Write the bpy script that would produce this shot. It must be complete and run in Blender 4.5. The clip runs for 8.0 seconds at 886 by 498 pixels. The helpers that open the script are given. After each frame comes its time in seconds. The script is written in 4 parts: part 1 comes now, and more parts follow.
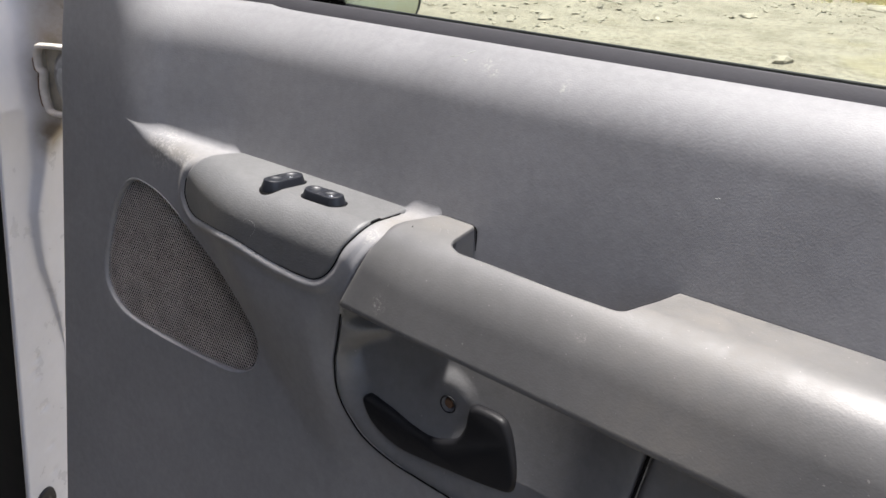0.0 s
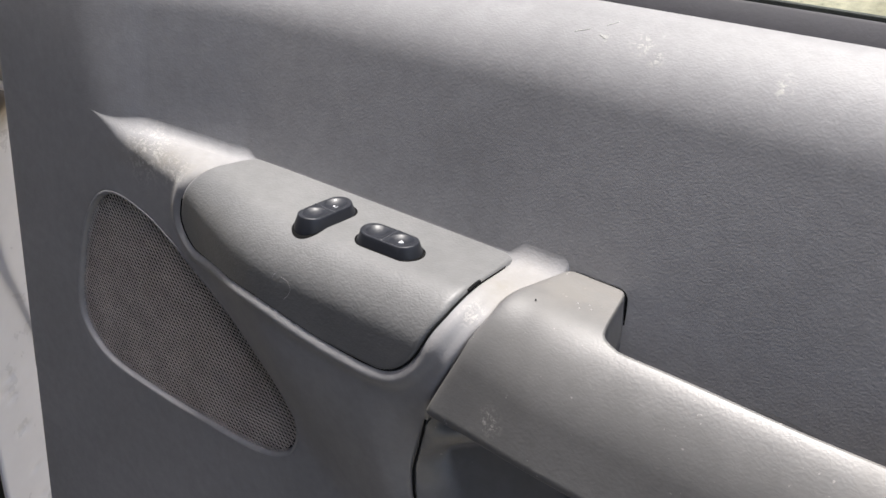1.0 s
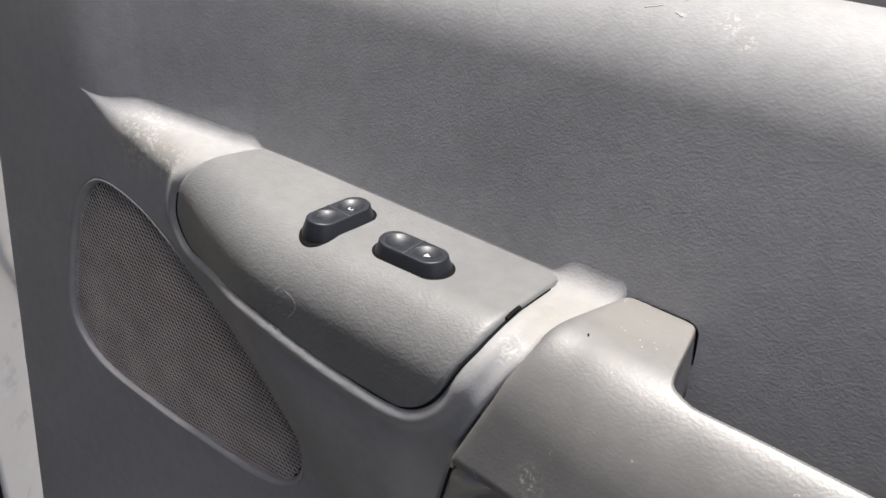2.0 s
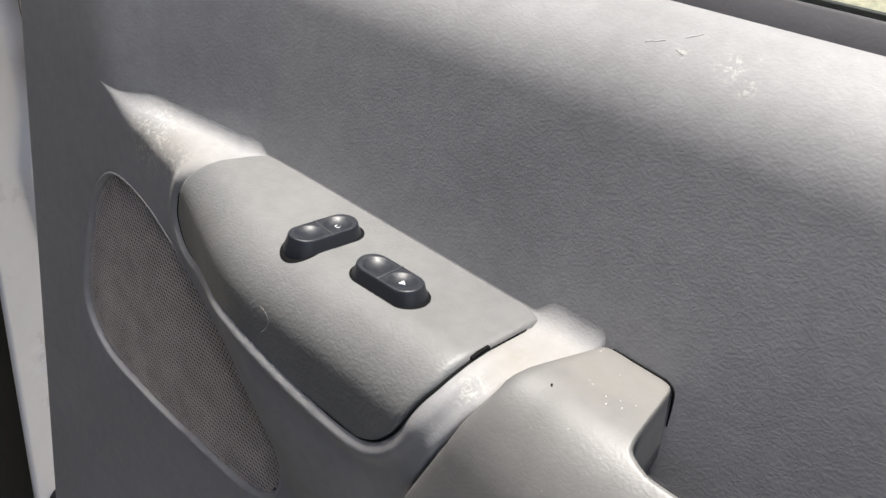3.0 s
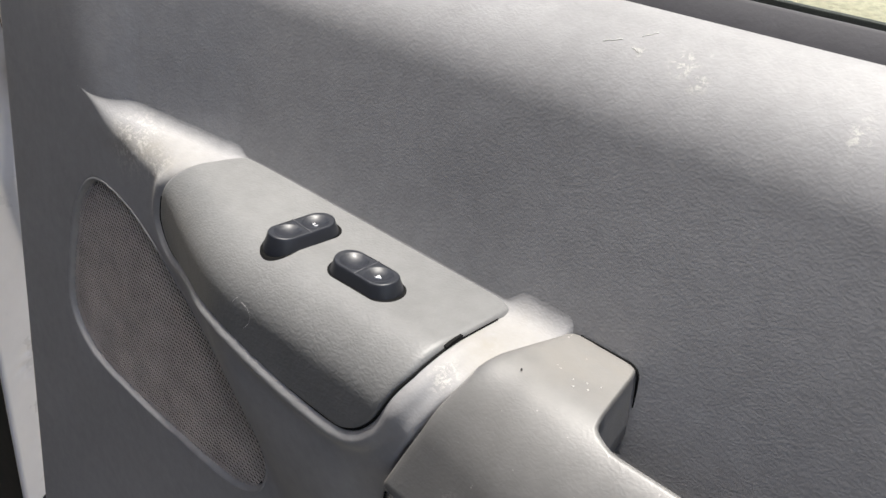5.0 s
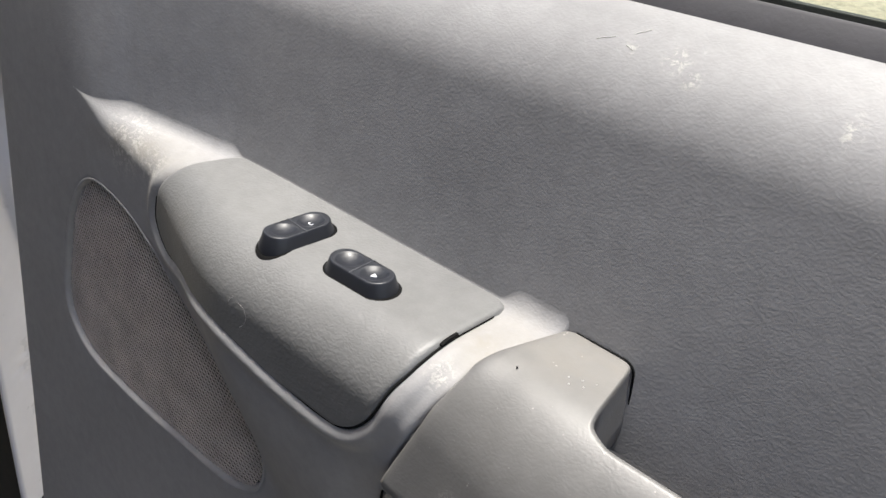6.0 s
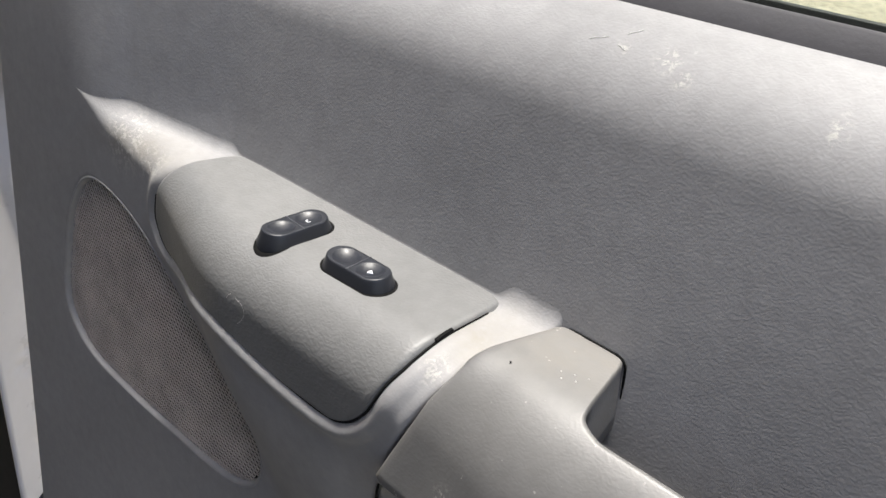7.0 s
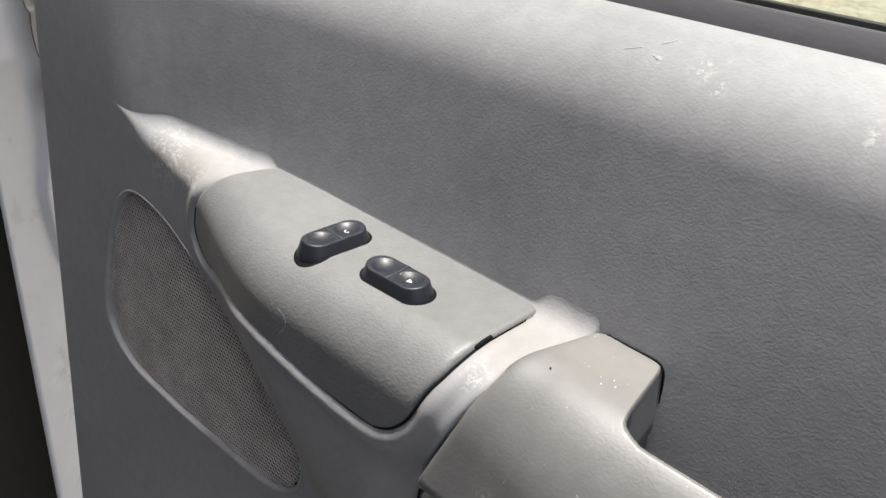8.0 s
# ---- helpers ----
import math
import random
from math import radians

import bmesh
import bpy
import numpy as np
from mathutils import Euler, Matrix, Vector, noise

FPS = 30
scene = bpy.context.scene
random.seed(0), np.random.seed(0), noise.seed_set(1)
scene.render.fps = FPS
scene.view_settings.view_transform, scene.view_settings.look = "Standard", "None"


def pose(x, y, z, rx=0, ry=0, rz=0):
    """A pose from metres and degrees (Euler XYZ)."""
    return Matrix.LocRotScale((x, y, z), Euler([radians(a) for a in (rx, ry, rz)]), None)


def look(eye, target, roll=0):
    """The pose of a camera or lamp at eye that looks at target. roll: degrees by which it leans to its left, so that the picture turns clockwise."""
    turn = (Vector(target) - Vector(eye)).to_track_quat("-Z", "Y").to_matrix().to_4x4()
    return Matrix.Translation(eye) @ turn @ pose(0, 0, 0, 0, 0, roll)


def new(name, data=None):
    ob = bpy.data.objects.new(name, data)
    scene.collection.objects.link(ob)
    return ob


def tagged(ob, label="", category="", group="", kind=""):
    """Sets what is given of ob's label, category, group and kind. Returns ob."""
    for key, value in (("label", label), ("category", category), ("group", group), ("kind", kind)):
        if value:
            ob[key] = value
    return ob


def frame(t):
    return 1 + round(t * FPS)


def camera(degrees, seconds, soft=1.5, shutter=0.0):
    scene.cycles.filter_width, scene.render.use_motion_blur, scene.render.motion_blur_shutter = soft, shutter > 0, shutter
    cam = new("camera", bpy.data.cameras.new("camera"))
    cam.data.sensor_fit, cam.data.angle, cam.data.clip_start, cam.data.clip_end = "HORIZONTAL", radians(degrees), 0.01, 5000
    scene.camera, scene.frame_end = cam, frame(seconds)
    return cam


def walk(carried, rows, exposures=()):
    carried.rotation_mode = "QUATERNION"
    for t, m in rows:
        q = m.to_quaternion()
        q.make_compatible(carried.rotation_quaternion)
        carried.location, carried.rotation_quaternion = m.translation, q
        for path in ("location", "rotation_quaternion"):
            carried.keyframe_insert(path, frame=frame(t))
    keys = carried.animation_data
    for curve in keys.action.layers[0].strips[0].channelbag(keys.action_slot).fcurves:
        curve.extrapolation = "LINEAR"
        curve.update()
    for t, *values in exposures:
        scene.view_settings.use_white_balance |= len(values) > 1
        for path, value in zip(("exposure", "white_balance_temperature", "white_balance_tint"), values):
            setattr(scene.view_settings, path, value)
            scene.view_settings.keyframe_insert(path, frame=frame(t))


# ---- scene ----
cam = camera(54.0, 8.0, soft=1.5)

# The door hangs a little outwards at its top: door coordinates are turned into the world by LEAN.
LEAN = Matrix.Translation((0, 0, 1.0)) @ Matrix.Rotation(radians(-6), 4, "X") @ Matrix.Rotation(radians(-5), 4, "Y") @ Matrix.Translation((0, 0, -1.0))

# seconds, eye, target, roll in door coordinates
PATH = [
    (0, (0.612, -0.497, 1.162), (-0.542, 1.01, 0.533), -0.3),
    (0.5, (0.538, -0.437, 1.158), (-0.591, 1.048, 0.436), -1.5),
    (1, (0.416, -0.354, 1.179), (-0.668, 1.098, 0.333), -2.0),
    (1.5, (0.361, -0.326, 1.17), (-0.696, 1.109, 0.262), -2.0),
    (2.8, (0.389, -0.259, 1.164), (-0.854, 1.047, 0.297), 1.0),
    (3, (0.388, -0.258, 1.166), (-0.856, 1.037, 0.286), 1.2),
    (3.5, (0.391, -0.265, 1.172), (-0.857, 1.027, 0.293), 0.9),
    (4, (0.394, -0.264, 1.17), (-0.841, 1.042, 0.294), 0.8),
    (4.5, (0.4, -0.265, 1.17), (-0.827, 1.049, 0.293), 0.6),
    (6, (0.403, -0.264, 1.17), (-0.814, 1.055, 0.289), 0.1),
    (6.5, (0.403, -0.265, 1.169), (-0.817, 1.052, 0.287), 0.1),
    (7, (0.408, -0.267, 1.171), (-0.808, 1.054, 0.291), 0.2),
    (7.5, (0.406, -0.276, 1.177), (-0.831, 1.033, 0.306), -0.1),
    (8, (0.407, -0.276, 1.175), (-0.851, 1.015, 0.309), -1.2),
]
walk(cam, [(t, LEAN @ look(eye, target, roll)) for t, eye, target, roll in PATH],
     exposures=[(0.0, 0.89, 6470, 12), (1.5, 0.91, 6570, 11), (3.0, 0.98, 6640, 9), (8.0, 0.98, 6650, 9)])

# ---------------------------------------------------------------- light
SUN = Vector((-0.04, 0.20, 1.0)).normalized()
world = bpy.data.worlds.new("sky")
scene.world = world
world.use_nodes = True
wn = world.node_tree.nodes
sky = wn.new("ShaderNodeTexSky")
sky.sky_type = "NISHITA"
sky.sun_disc = False
sky.sun_elevation = math.asin(SUN.z)
sky.sun_rotation = math.atan2(SUN.x, SUN.y)
sky.dust_density = 4.0
sky.air_density = 1.0
wn["Background"].inputs["Strength"].default_value = 0.15
world.node_tree.links.new(sky.outputs["Color"], wn["Background"].inputs["Color"])
lamp = bpy.data.lights.new("sun", "SUN")
lamp.energy = 3.9
lamp.angle = radians(5)
lamp.color = (1.0, 0.975, 0.93)
sun = new("sun", lamp)
sun.matrix_world = look(SUN * 20, (0, 0, 0))


# ---------------------------------------------------------------- materials
def material(name):
    m = bpy.data.materials.new(name)
    m.use_nodes = True
    return m, m.node_tree.nodes, m.node_tree.links, m.node_tree.nodes["Principled BSDF"]


def coords(nodes, links, scale=(1, 1, 1)):
    tc = nodes.new("ShaderNodeTexCoord")
    mp = nodes.new("ShaderNodeMapping")
    mp.inputs["Scale"].default_value = scale
    links.new(tc.outputs["Object"], mp.inputs["Vector"])
    return mp.outputs["Vector"]


def noise_tex(nodes, links, vec, scale, detail=3.0, rough=0.5, distortion=0.0):
    n = nodes.new("ShaderNodeTexNoise")
    n.inputs["Scale"].default_value = scale
    n.inputs["Detail"].default_value = detail
    n.inputs["Roughness"].default_value = rough
    n.inputs["Distortion"].default_value = distortion
    links.new(vec, n.inputs["Vector"])
    return n.outputs["Fac"]


def ramp(nodes, links, fac, stops):
    r = nodes.new("ShaderNodeValToRGB")
    e = r.color_ramp.elements
    while len(e) < len(stops):
        e.new(0.5)
    for k, (p, c) in zip(e, stops):
        k.position = p
        k.color = (*c, 1) if len(c) == 3 else c
    links.new(fac, r.inputs["Fac"])
    return r.outputs["Color"]


def math_node(nodes, links, op, a, b=0.0, clamp=False):
    n = nodes.new("ShaderNodeMath")
    n.operation = op
    n.use_clamp = clamp
    for k, v in ((0, a), (1, b)):
        if isinstance(v, (int, float)):
            n.inputs[k].default_value = v
        else:
            links.new(v, n.inputs[k])
    return n.outputs[0]


def mix_rgb(nodes, links, fac, a, b, mode="MIX"):
    n = nodes.new("ShaderNodeMix")
    n.data_type = "RGBA"
    n.blend_type = mode
    for k, v in ((0, fac), (6, a), (7, b)):
        if isinstance(v, (int, float)):
            n.inputs[k].default_value = v
        elif isinstance(v, tuple):
            n.inputs[k].default_value = (*v, 1)
        else:
            links.new(v, n.inputs[k])
    return n.outputs[2]


def near(nodes, links, vec, centre, radius, stretch=(1, 1, 1)):
    """1 at centre, 0 from radius on, in door coordinates: the seat of a worn, dusty or darkened patch."""
    sub = nodes.new("ShaderNodeVectorMath")
    sub.operation = "SUBTRACT"
    links.new(vec, sub.inputs[0])
    sub.inputs[1].default_value = centre
    mul = nodes.new("ShaderNodeVectorMath")
    mul.operation = "MULTIPLY"
    links.new(sub.outputs[0], mul.inputs[0])
    mul.inputs[1].default_value = stretch
    ln = nodes.new("ShaderNodeVectorMath")
    ln.operation = "LENGTH"
    links.new(mul.outputs[0], ln.inputs[0])
    mr = nodes.new("ShaderNodeMapRange")
    mr.interpolation_type = "SMOOTHSTEP"
    links.new(ln.outputs["Value"], mr.inputs["Value"])
    mr.inputs["From Min"].default_value = radius
    mr.inputs["From Max"].default_value = 0.0
    return mr.outputs["Result"]


def grained_plastic(name, colour, rough=0.5, grain=0.35, scuffs=(), dust_tone=(), specks=0.0, spec=0.5, dirt_tone=(0.25, 0.232, 0.20), cells=540):
    """Moulded vinyl with a leather grain. scuffs: white rubbed patches; tan patches: ingrained grime, one only dims a
    sunlit ridge; both (centre, radius, stretch).
    """
    m, n, l, p = material(name)
    vec = coords(n, l)
    stretched = coords(n, l, (0.75, 1.0, 1.0))
    big = noise_tex(n, l, vec, 9, 4, 0.6)
    fine = noise_tex(n, l, vec, 130, 4, 0.65)
    dark = tuple(c * 0.88 for c in colour)
    light = tuple(min(1, c * 1.08) for c in colour)
    base = ramp(n, l, big, [(0.3, dark), (0.7, light)])
    mottled = ramp(n, l, fine, [(0.3, (0.9, 0.9, 0.9)), (0.75, (1.06, 1.06, 1.06))])
    base = mix_rgb(n, l, 1.0, base, mottled, "MULTIPLY")
    dusty = None
    for centre, radius, stretch in dust_tone:
        seat = near(n, l, vec, centre, radius, stretch)
        cloud = ramp(n, l, noise_tex(n, l, vec, 60, 5, 0.7), [(0.30, (0.25,) * 3), (0.62, (1,) * 3)])
        fac = math_node(n, l, "MULTIPLY", seat, math_node(n, l, "MULTIPLY", cloud, 0.75))
        base = mix_rgb(n, l, fac, base, dirt_tone)
        dusty = fac if dusty is None else math_node(n, l, "MAXIMUM", dusty, fac)
    for centre, radius, stretch in scuffs:
        seat = near(n, l, vec, centre, radius, stretch)
        flake = ramp(n, l, noise_tex(n, l, vec, 330, 5, 0.7, 0.4), [(0.50, (0,) * 3), (0.60, (1,) * 3)])
        fac = math_node(n, l, "MULTIPLY", seat, flake)
        base = mix_rgb(n, l, math_node(n, l, "MULTIPLY", fac, 0.7, True), base, (0.50, 0.48, 0.445))
    if specks:
        dots = ramp(n, l, noise_tex(n, l, vec, 420, 1, 0.4), [(0.76, (0,) * 3), (0.80, (1,) * 3)])
        base = mix_rgb(n, l, math_node(n, l, "MULTIPLY", dots, specks), base, (0.6, 0.58, 0.54))
    l.new(base, p.inputs["Base Color"])
    vor = n.new("ShaderNodeTexVoronoi")
    vor.feature = "SMOOTH_F1"
    vor.inputs["Scale"].default_value = cells
    vor.inputs["Smoothness"].default_value = 0.6
    warp = n.new("ShaderNodeVectorMath")
    warp.operation = "ADD"
    wob = n.new("ShaderNodeTexNoise")
    wob.inputs["Scale"].default_value = 220
    wob.inputs["Detail"].default_value = 2
    l.new(stretched, wob.inputs["Vector"])
    scl = n.new("ShaderNodeVectorMath")
    scl.operation = "SCALE"
    scl.inputs["Scale"].default_value = 0.004
    l.new(wob.outputs["Color"], scl.inputs[0])
    l.new(stretched, warp.inputs[0])
    l.new(scl.outputs[0], warp.inputs[1])
    l.new(warp.outputs[0], vor.inputs["Vector"])
    wrinkle = noise_tex(n, l, stretched, 420, 3, 0.55, 0.3)
    height = math_node(n, l, "ADD", math_node(n, l, "MULTIPLY", vor.outputs["Distance"], 1.1), math_node(n, l, "MULTIPLY", wrinkle, 0.7))
    bump = n.new("ShaderNodeBump")
    bump.inputs["Strength"].default_value = grain
    bump.inputs["Distance"].default_value = 0.0008
    l.new(height, bump.inputs["Height"])
    l.new(bump.outputs["Normal"], p.inputs["Normal"])
    rg = ramp(n, l, big, [(0.3, (rough - 0.05,) * 3), (0.7, (rough + 0.06,) * 3)])
    if dusty is not None:
        rg = mix_rgb(n, l, dusty, rg, (0.9, 0.9, 0.9))
    l.new(rg, p.inputs["Roughness"])
    p.inputs["Specular IOR Level"].default_value = spec
    return m


def simple(name, colour, rough=0.5, metal=0.0, bump=0.0, scale=200, vary=0.12, spec=0.5):
    m, n, l, p = material(name)
    vec = coords(n, l)
    f = noise_tex(n, l, vec, scale * 0.25, 4, 0.6)
    base = ramp(n, l, f, [(0.3, tuple(c * (1 - vary) for c in colour)), (0.7, tuple(min(1, c * (1 + vary)) for c in colour))])
    l.new(base, p.inputs["Base Color"])
    l.new(ramp(n, l, f, [(0.3, (max(0.02, rough - 0.06),) * 3), (0.7, (min(1, rough + 0.08),) * 3)]), p.inputs["Roughness"])
    p.inputs["Metallic"].default_value = metal
    p.inputs["Specular IOR Level"].default_value = spec
    if bump:
        b = n.new("ShaderNodeBump")
        b.inputs["Strength"].default_value = bump
        b.inputs["Distance"].default_value = 0.001
        l.new(noise_tex(n, l, vec, scale, 4, 0.6), b.inputs["Height"])
        l.new(b.outputs["Normal"], p.inputs["Normal"])
    return m


MAT_TRIM = grained_plastic("trim_vinyl", (0.285, 0.282, 0.286), 0.55, 0.08, cells=820,
    scuffs=[((-0.060, -0.034, 1.002), 0.030, (1, 1, 1)), ((-0.030, -0.038, 0.994), 0.018, (1, 1, 1)),
            ((0.209, -0.056, 0.976), 0.012, (1.3, 1, 1)), ((0.2505, 0.029, 1.0905), 0.0090, (1, 1, 1)), ((0.2590, 0.025, 1.0860), 0.0065, (1, 1, 1)), ((0.318, 0.024, 1.080), 0.009, (1.6, 1, 0.8)), ((0.230, 0.029, 1.0925), 0.005, (1, 1, 1))],
    # The second patch, on the ridge, only dims its too bright sunlit top.
    dust_tone=[((-0.045, -0.035, 1.000), 0.062, (0.8, 1.6, 4.0)), ((0.212, -0.03, 0.979), 0.045, (1.8, 1, 3))], specks=0.10)
MAT_PLATE = grained_plastic("switch_plate_plastic", (0.167, 0.1675, 0.1665), 0.50, 0.15, specks=0.0, cells=760)
MAT_ARM = grained_plastic("armrest_plastic", (0.148, 0.146, 0.143), 0.40, 0.06, spec=0.7, cells=760,
    scuffs=[((0.232, -0.076, 0.934), 0.010, (1, 1, 1)), ((0.388, -0.0724, 0.949), 0.007, (1, 1, 1.6))],
    dust_tone=[((0.25, -0.01, 0.977), 0.05, (1, 1, 1)), ((0.46, -0.02, 0.96), 0.10, (0.7, 1, 1)), ((0.45, -0.08, 0.90), 0.05, (0.6, 1, 1))], specks=0.3, dirt_tone=(0.190, 0.176, 0.156))
MAT_BEZEL = grained_plastic("bezel_plastic", (0.215, 0.213, 0.216), 0.45, 0.06, specks=0.3)
MAT_BLACK = simple("black_plastic", (0.012, 0.012, 0.014), 0.5, bump=0.06, scale=900, spec=0.3)
MAT_RUBBER = simple("rubber", (0.060, 0.058, 0.064), 0.7, bump=0.15, scale=500)
# Near-black for the felt and the joints, and painted shade in hollows.
MAT_FELT_SHADE = simple("felt_and_shade", (0.008, 0.008, 0.008), 0.95, spec=0.1)
MAT_SWITCH = simple("switch_plastic", (0.018, 0.020, 0.026), 0.42, bump=0.06, scale=1500)
MAT_ICON = simple("icon_paint", (0.75, 0.76, 0.78), 0.5)
MAT_RIB = simple("rib_plastic", (0.06, 0.062, 0.07), 0.4)
MAT_CREAM = simple("chipped_cream_paint", (0.72, 0.66, 0.58), 0.45, bump=0.2, scale=300, vary=0.15)
MAT_STAINED = simple("stained_paint", (0.46, 0.42, 0.34), 0.5, bump=0.2, scale=200, vary=0.3)
MAT_SCRATCH = simple("scratch_white", (0.55, 0.54, 0.52), 0.7)
MAT_GRILLE = simple("grille_plastic", (0.50, 0.45, 0.405), 0.6, vary=0.2)
def grime_shade_paint():
    """White paint; brown-grey patches round the hinge hold road grime and painted shade."""
    m, n, l, p = material("grime_shade_white")
    vec = coords(n, l)
    f = noise_tex(n, l, vec, 30, 4, 0.6)
    base = ramp(n, l, f, [(0.3, (0.58, 0.582, 0.612)), (0.7, (0.63, 0.632, 0.662))])
    for centre, radius, stretch in (((-0.375, 0.055, 1.05), 0.055, (0.7, 1, 0.5)), ((-0.39, 0.045, 0.965), 0.036, (0.8, 1, 0.8)), ((-0.37, 0.060, 1.16), 0.055, (0.6, 1, 0.5))):
        seat = near(n, l, vec, centre, radius, stretch)
        cloud = ramp(n, l, noise_tex(n, l, vec, 45, 5, 0.65), [(0.25, (0.6,) * 3), (0.6, (1,) * 3)])
        base = mix_rgb(n, l, math_node(n, l, "MULTIPLY", math_node(n, l, "MULTIPLY", seat, cloud), 1.25, True), base, (0.20, 0.165, 0.125))
    l.new(base, p.inputs["Base Color"])
    l.new(ramp(n, l, f, [(0.3, (0.25,) * 3), (0.7, (0.4,) * 3)]), p.inputs["Roughness"])
    return m


MAT_WHITE = grime_shade_paint()
MAT_SHELL = simple("door_paint", (0.70, 0.70, 0.72), 0.25, vary=0.05)
MAT_RUST = simple("rusty_steel", (0.15, 0.085, 0.05), 0.8, 0.2, bump=0.4, scale=400, vary=0.5)
MAT_STEEL = simple("dull_steel", (0.45, 0.45, 0.44), 0.4, 0.8, bump=0.1, scale=300, vary=0.2)
# Dark grey of the unseen blocks that hold light off the door.
MAT_LIGHT_BLOCK = simple("light_block_grey", (0.06, 0.06, 0.064), 0.8, bump=0.2, scale=80)
MAT_MIRROR = simple("mirror_silver", (0.92, 0.90, 0.72), 0.12, 1.0, vary=0.02)
MAT_HOUSING = simple("mirror_housing_plastic", (0.05, 0.05, 0.052), 0.5, bump=0.1, scale=600)


def window_glass():
    m, n, l, p = material("window_glass")
    out = n["Material Output"]
    n.remove(p)
    tr = n.new("ShaderNodeBsdfTransparent")
    tr.inputs["Color"].default_value = (0.90, 0.94, 0.90, 1)
    gl = n.new("ShaderNodeBsdfGlossy")
    gl.inputs["Roughness"].default_value = 0.03
    fr = n.new("ShaderNodeFresnel")
    fr.inputs["IOR"].default_value = 1.45
    mx = n.new("ShaderNodeMixShader")
    l.new(fr.outputs[0], mx.inputs[0])
    l.new(tr.outputs[0], mx.inputs[1])
    l.new(gl.outputs[0], mx.inputs[2])
    l.new(mx.outputs[0], out.inputs["Surface"])
    return m


MAT_GLASS = window_glass()


def ground_material():
    m, n, l, p = material("gravel_earth")
    vec = coords(n, l)
    big = noise_tex(n, l, vec, 0.35, 5, 0.6)
    mid = noise_tex(n, l, vec, 3.0, 5, 0.65)
    fine = noise_tex(n, l, vec, 24.0, 6, 0.7)
    base = ramp(n, l, mid, [(0.30, (0.25, 0.218, 0.155)), (0.5, (0.34, 0.30, 0.225)), (0.72, (0.40, 0.36, 0.275))])
    grit = ramp(n, l, fine, [(0.32, (0.62, 0.62, 0.62)), (0.5, (1, 1, 1)), (0.75, (1.15, 1.14, 1.1))])
    base = mix_rgb(n, l, 1.0, base, grit, "MULTIPLY")
    straw = ramp(n, l, big, [(0.52, (0,) * 3), (0.62, (1,) * 3)])
    base = mix_rgb(n, l, math_node(n, l, "MULTIPLY", straw, 0.5), base, (0.42, 0.36, 0.17))
    l.new(base, p.inputs["Base Color"])
    p.inputs["Roughness"].default_value = 0.95
    b = n.new("ShaderNodeBump")
    b.inputs["Strength"].default_value = 0.8
    b.inputs["Distance"].default_value = 0.04
    l.new(fine, b.inputs["Height"])
    l.new(b.outputs["Normal"], p.inputs["Normal"])
    return m


MAT_GROUND = ground_material()
MAT_STONE = simple("field_stone", (0.36, 0.32, 0.245), 0.9, bump=0.5, scale=60, vary=0.35)
MAT_STRAW = simple("dry_grass", (0.74, 0.66, 0.36), 0.8, vary=0.3)


# ---------------------------------------------------------------- mesh helpers
def mesh_of(name, verts, faces, mat, smooth=True):
    me = bpy.data.meshes.new(name)
    me.from_pydata([tuple(v) for v in verts], [], faces)
    bm = bmesh.new()
    bm.from_mesh(me)
    bmesh.ops.recalc_face_normals(bm, faces=bm.faces)
    bm.to_mesh(me)
    bm.free()
    me.materials.append(mat)
    if smooth:
        me.polygons.foreach_set("use_smooth", [True] * len(me.polygons))
    me.update()
    return me


def part(name, verts, faces, mat, parent=None, label="", smooth=True):
    ob = new(name, mesh_of(name, verts, faces, mat, smooth))
    if parent:
        ob.parent = parent
    return tagged(ob, label)


def grid_faces(rows, cols, base=0, closed=False):
    out = []
    for i in range(rows - 1):
        for j in range(cols if closed else cols - 1):
            k = (j + 1) % cols
            out.append((base + i * cols + j, base + i * cols + k, base + (i + 1) * cols + k, base + (i + 1) * cols + j))
    return out


def spline(points, n=120, closed=True):
    """A smooth curve through a few control points."""
    pts = [Vector(p) for p in points]
    k, out = len(pts), []
    spans = k if closed else k - 1
    for i in range(n):
        u = i / (n if closed else n - 1) * spans
        a = min(int(u), spans - 1)
        t = u - a
        if closed:
            p0, p1, p2, p3 = (pts[(a + d) % k] for d in (-1, 0, 1, 2))
        else:
            p0, p1, p2, p3 = (pts[min(max(a + d, 0), k - 1)] for d in (-1, 0, 1, 2))
        out.append(0.5 * ((2 * p1) + (p2 - p0) * t + (2 * p0 - 5 * p1 + 4 * p2 - p3) * t * t + (3 * p1 - p0 - 3 * p2 + p3) * t ** 3))
    return out


def tube(points, radius, closed=True, sides=10, squash=1.0, axis=Vector((0, 1, 0))):
    """A bead along a curve; squash flattens it along the axis."""
    n, verts = len(points), []
    for i, p in enumerate(points):
        a = points[(i - 1) % n] if closed or i else p
        b = points[(i + 1) % n] if closed or i < n - 1 else p
        tang = (b - a).normalized()
        side = tang.cross(axis).normalized()
        for j in range(sides):
            w = 2 * math.pi * j / sides
            verts.append(p + side * (radius * math.cos(w)) + axis * (radius * squash * math.sin(w)))
    faces = grid_faces(n, sides, 0, True)
    if closed:
        faces += [((n - 1) * sides + j, (n - 1) * sides + (j + 1) % sides, (j + 1) % sides, j) for j in range(sides)]
    else:
        faces += [tuple(range(sides)), tuple((n - 1) * sides + j for j in range(sides))]
    return verts, faces


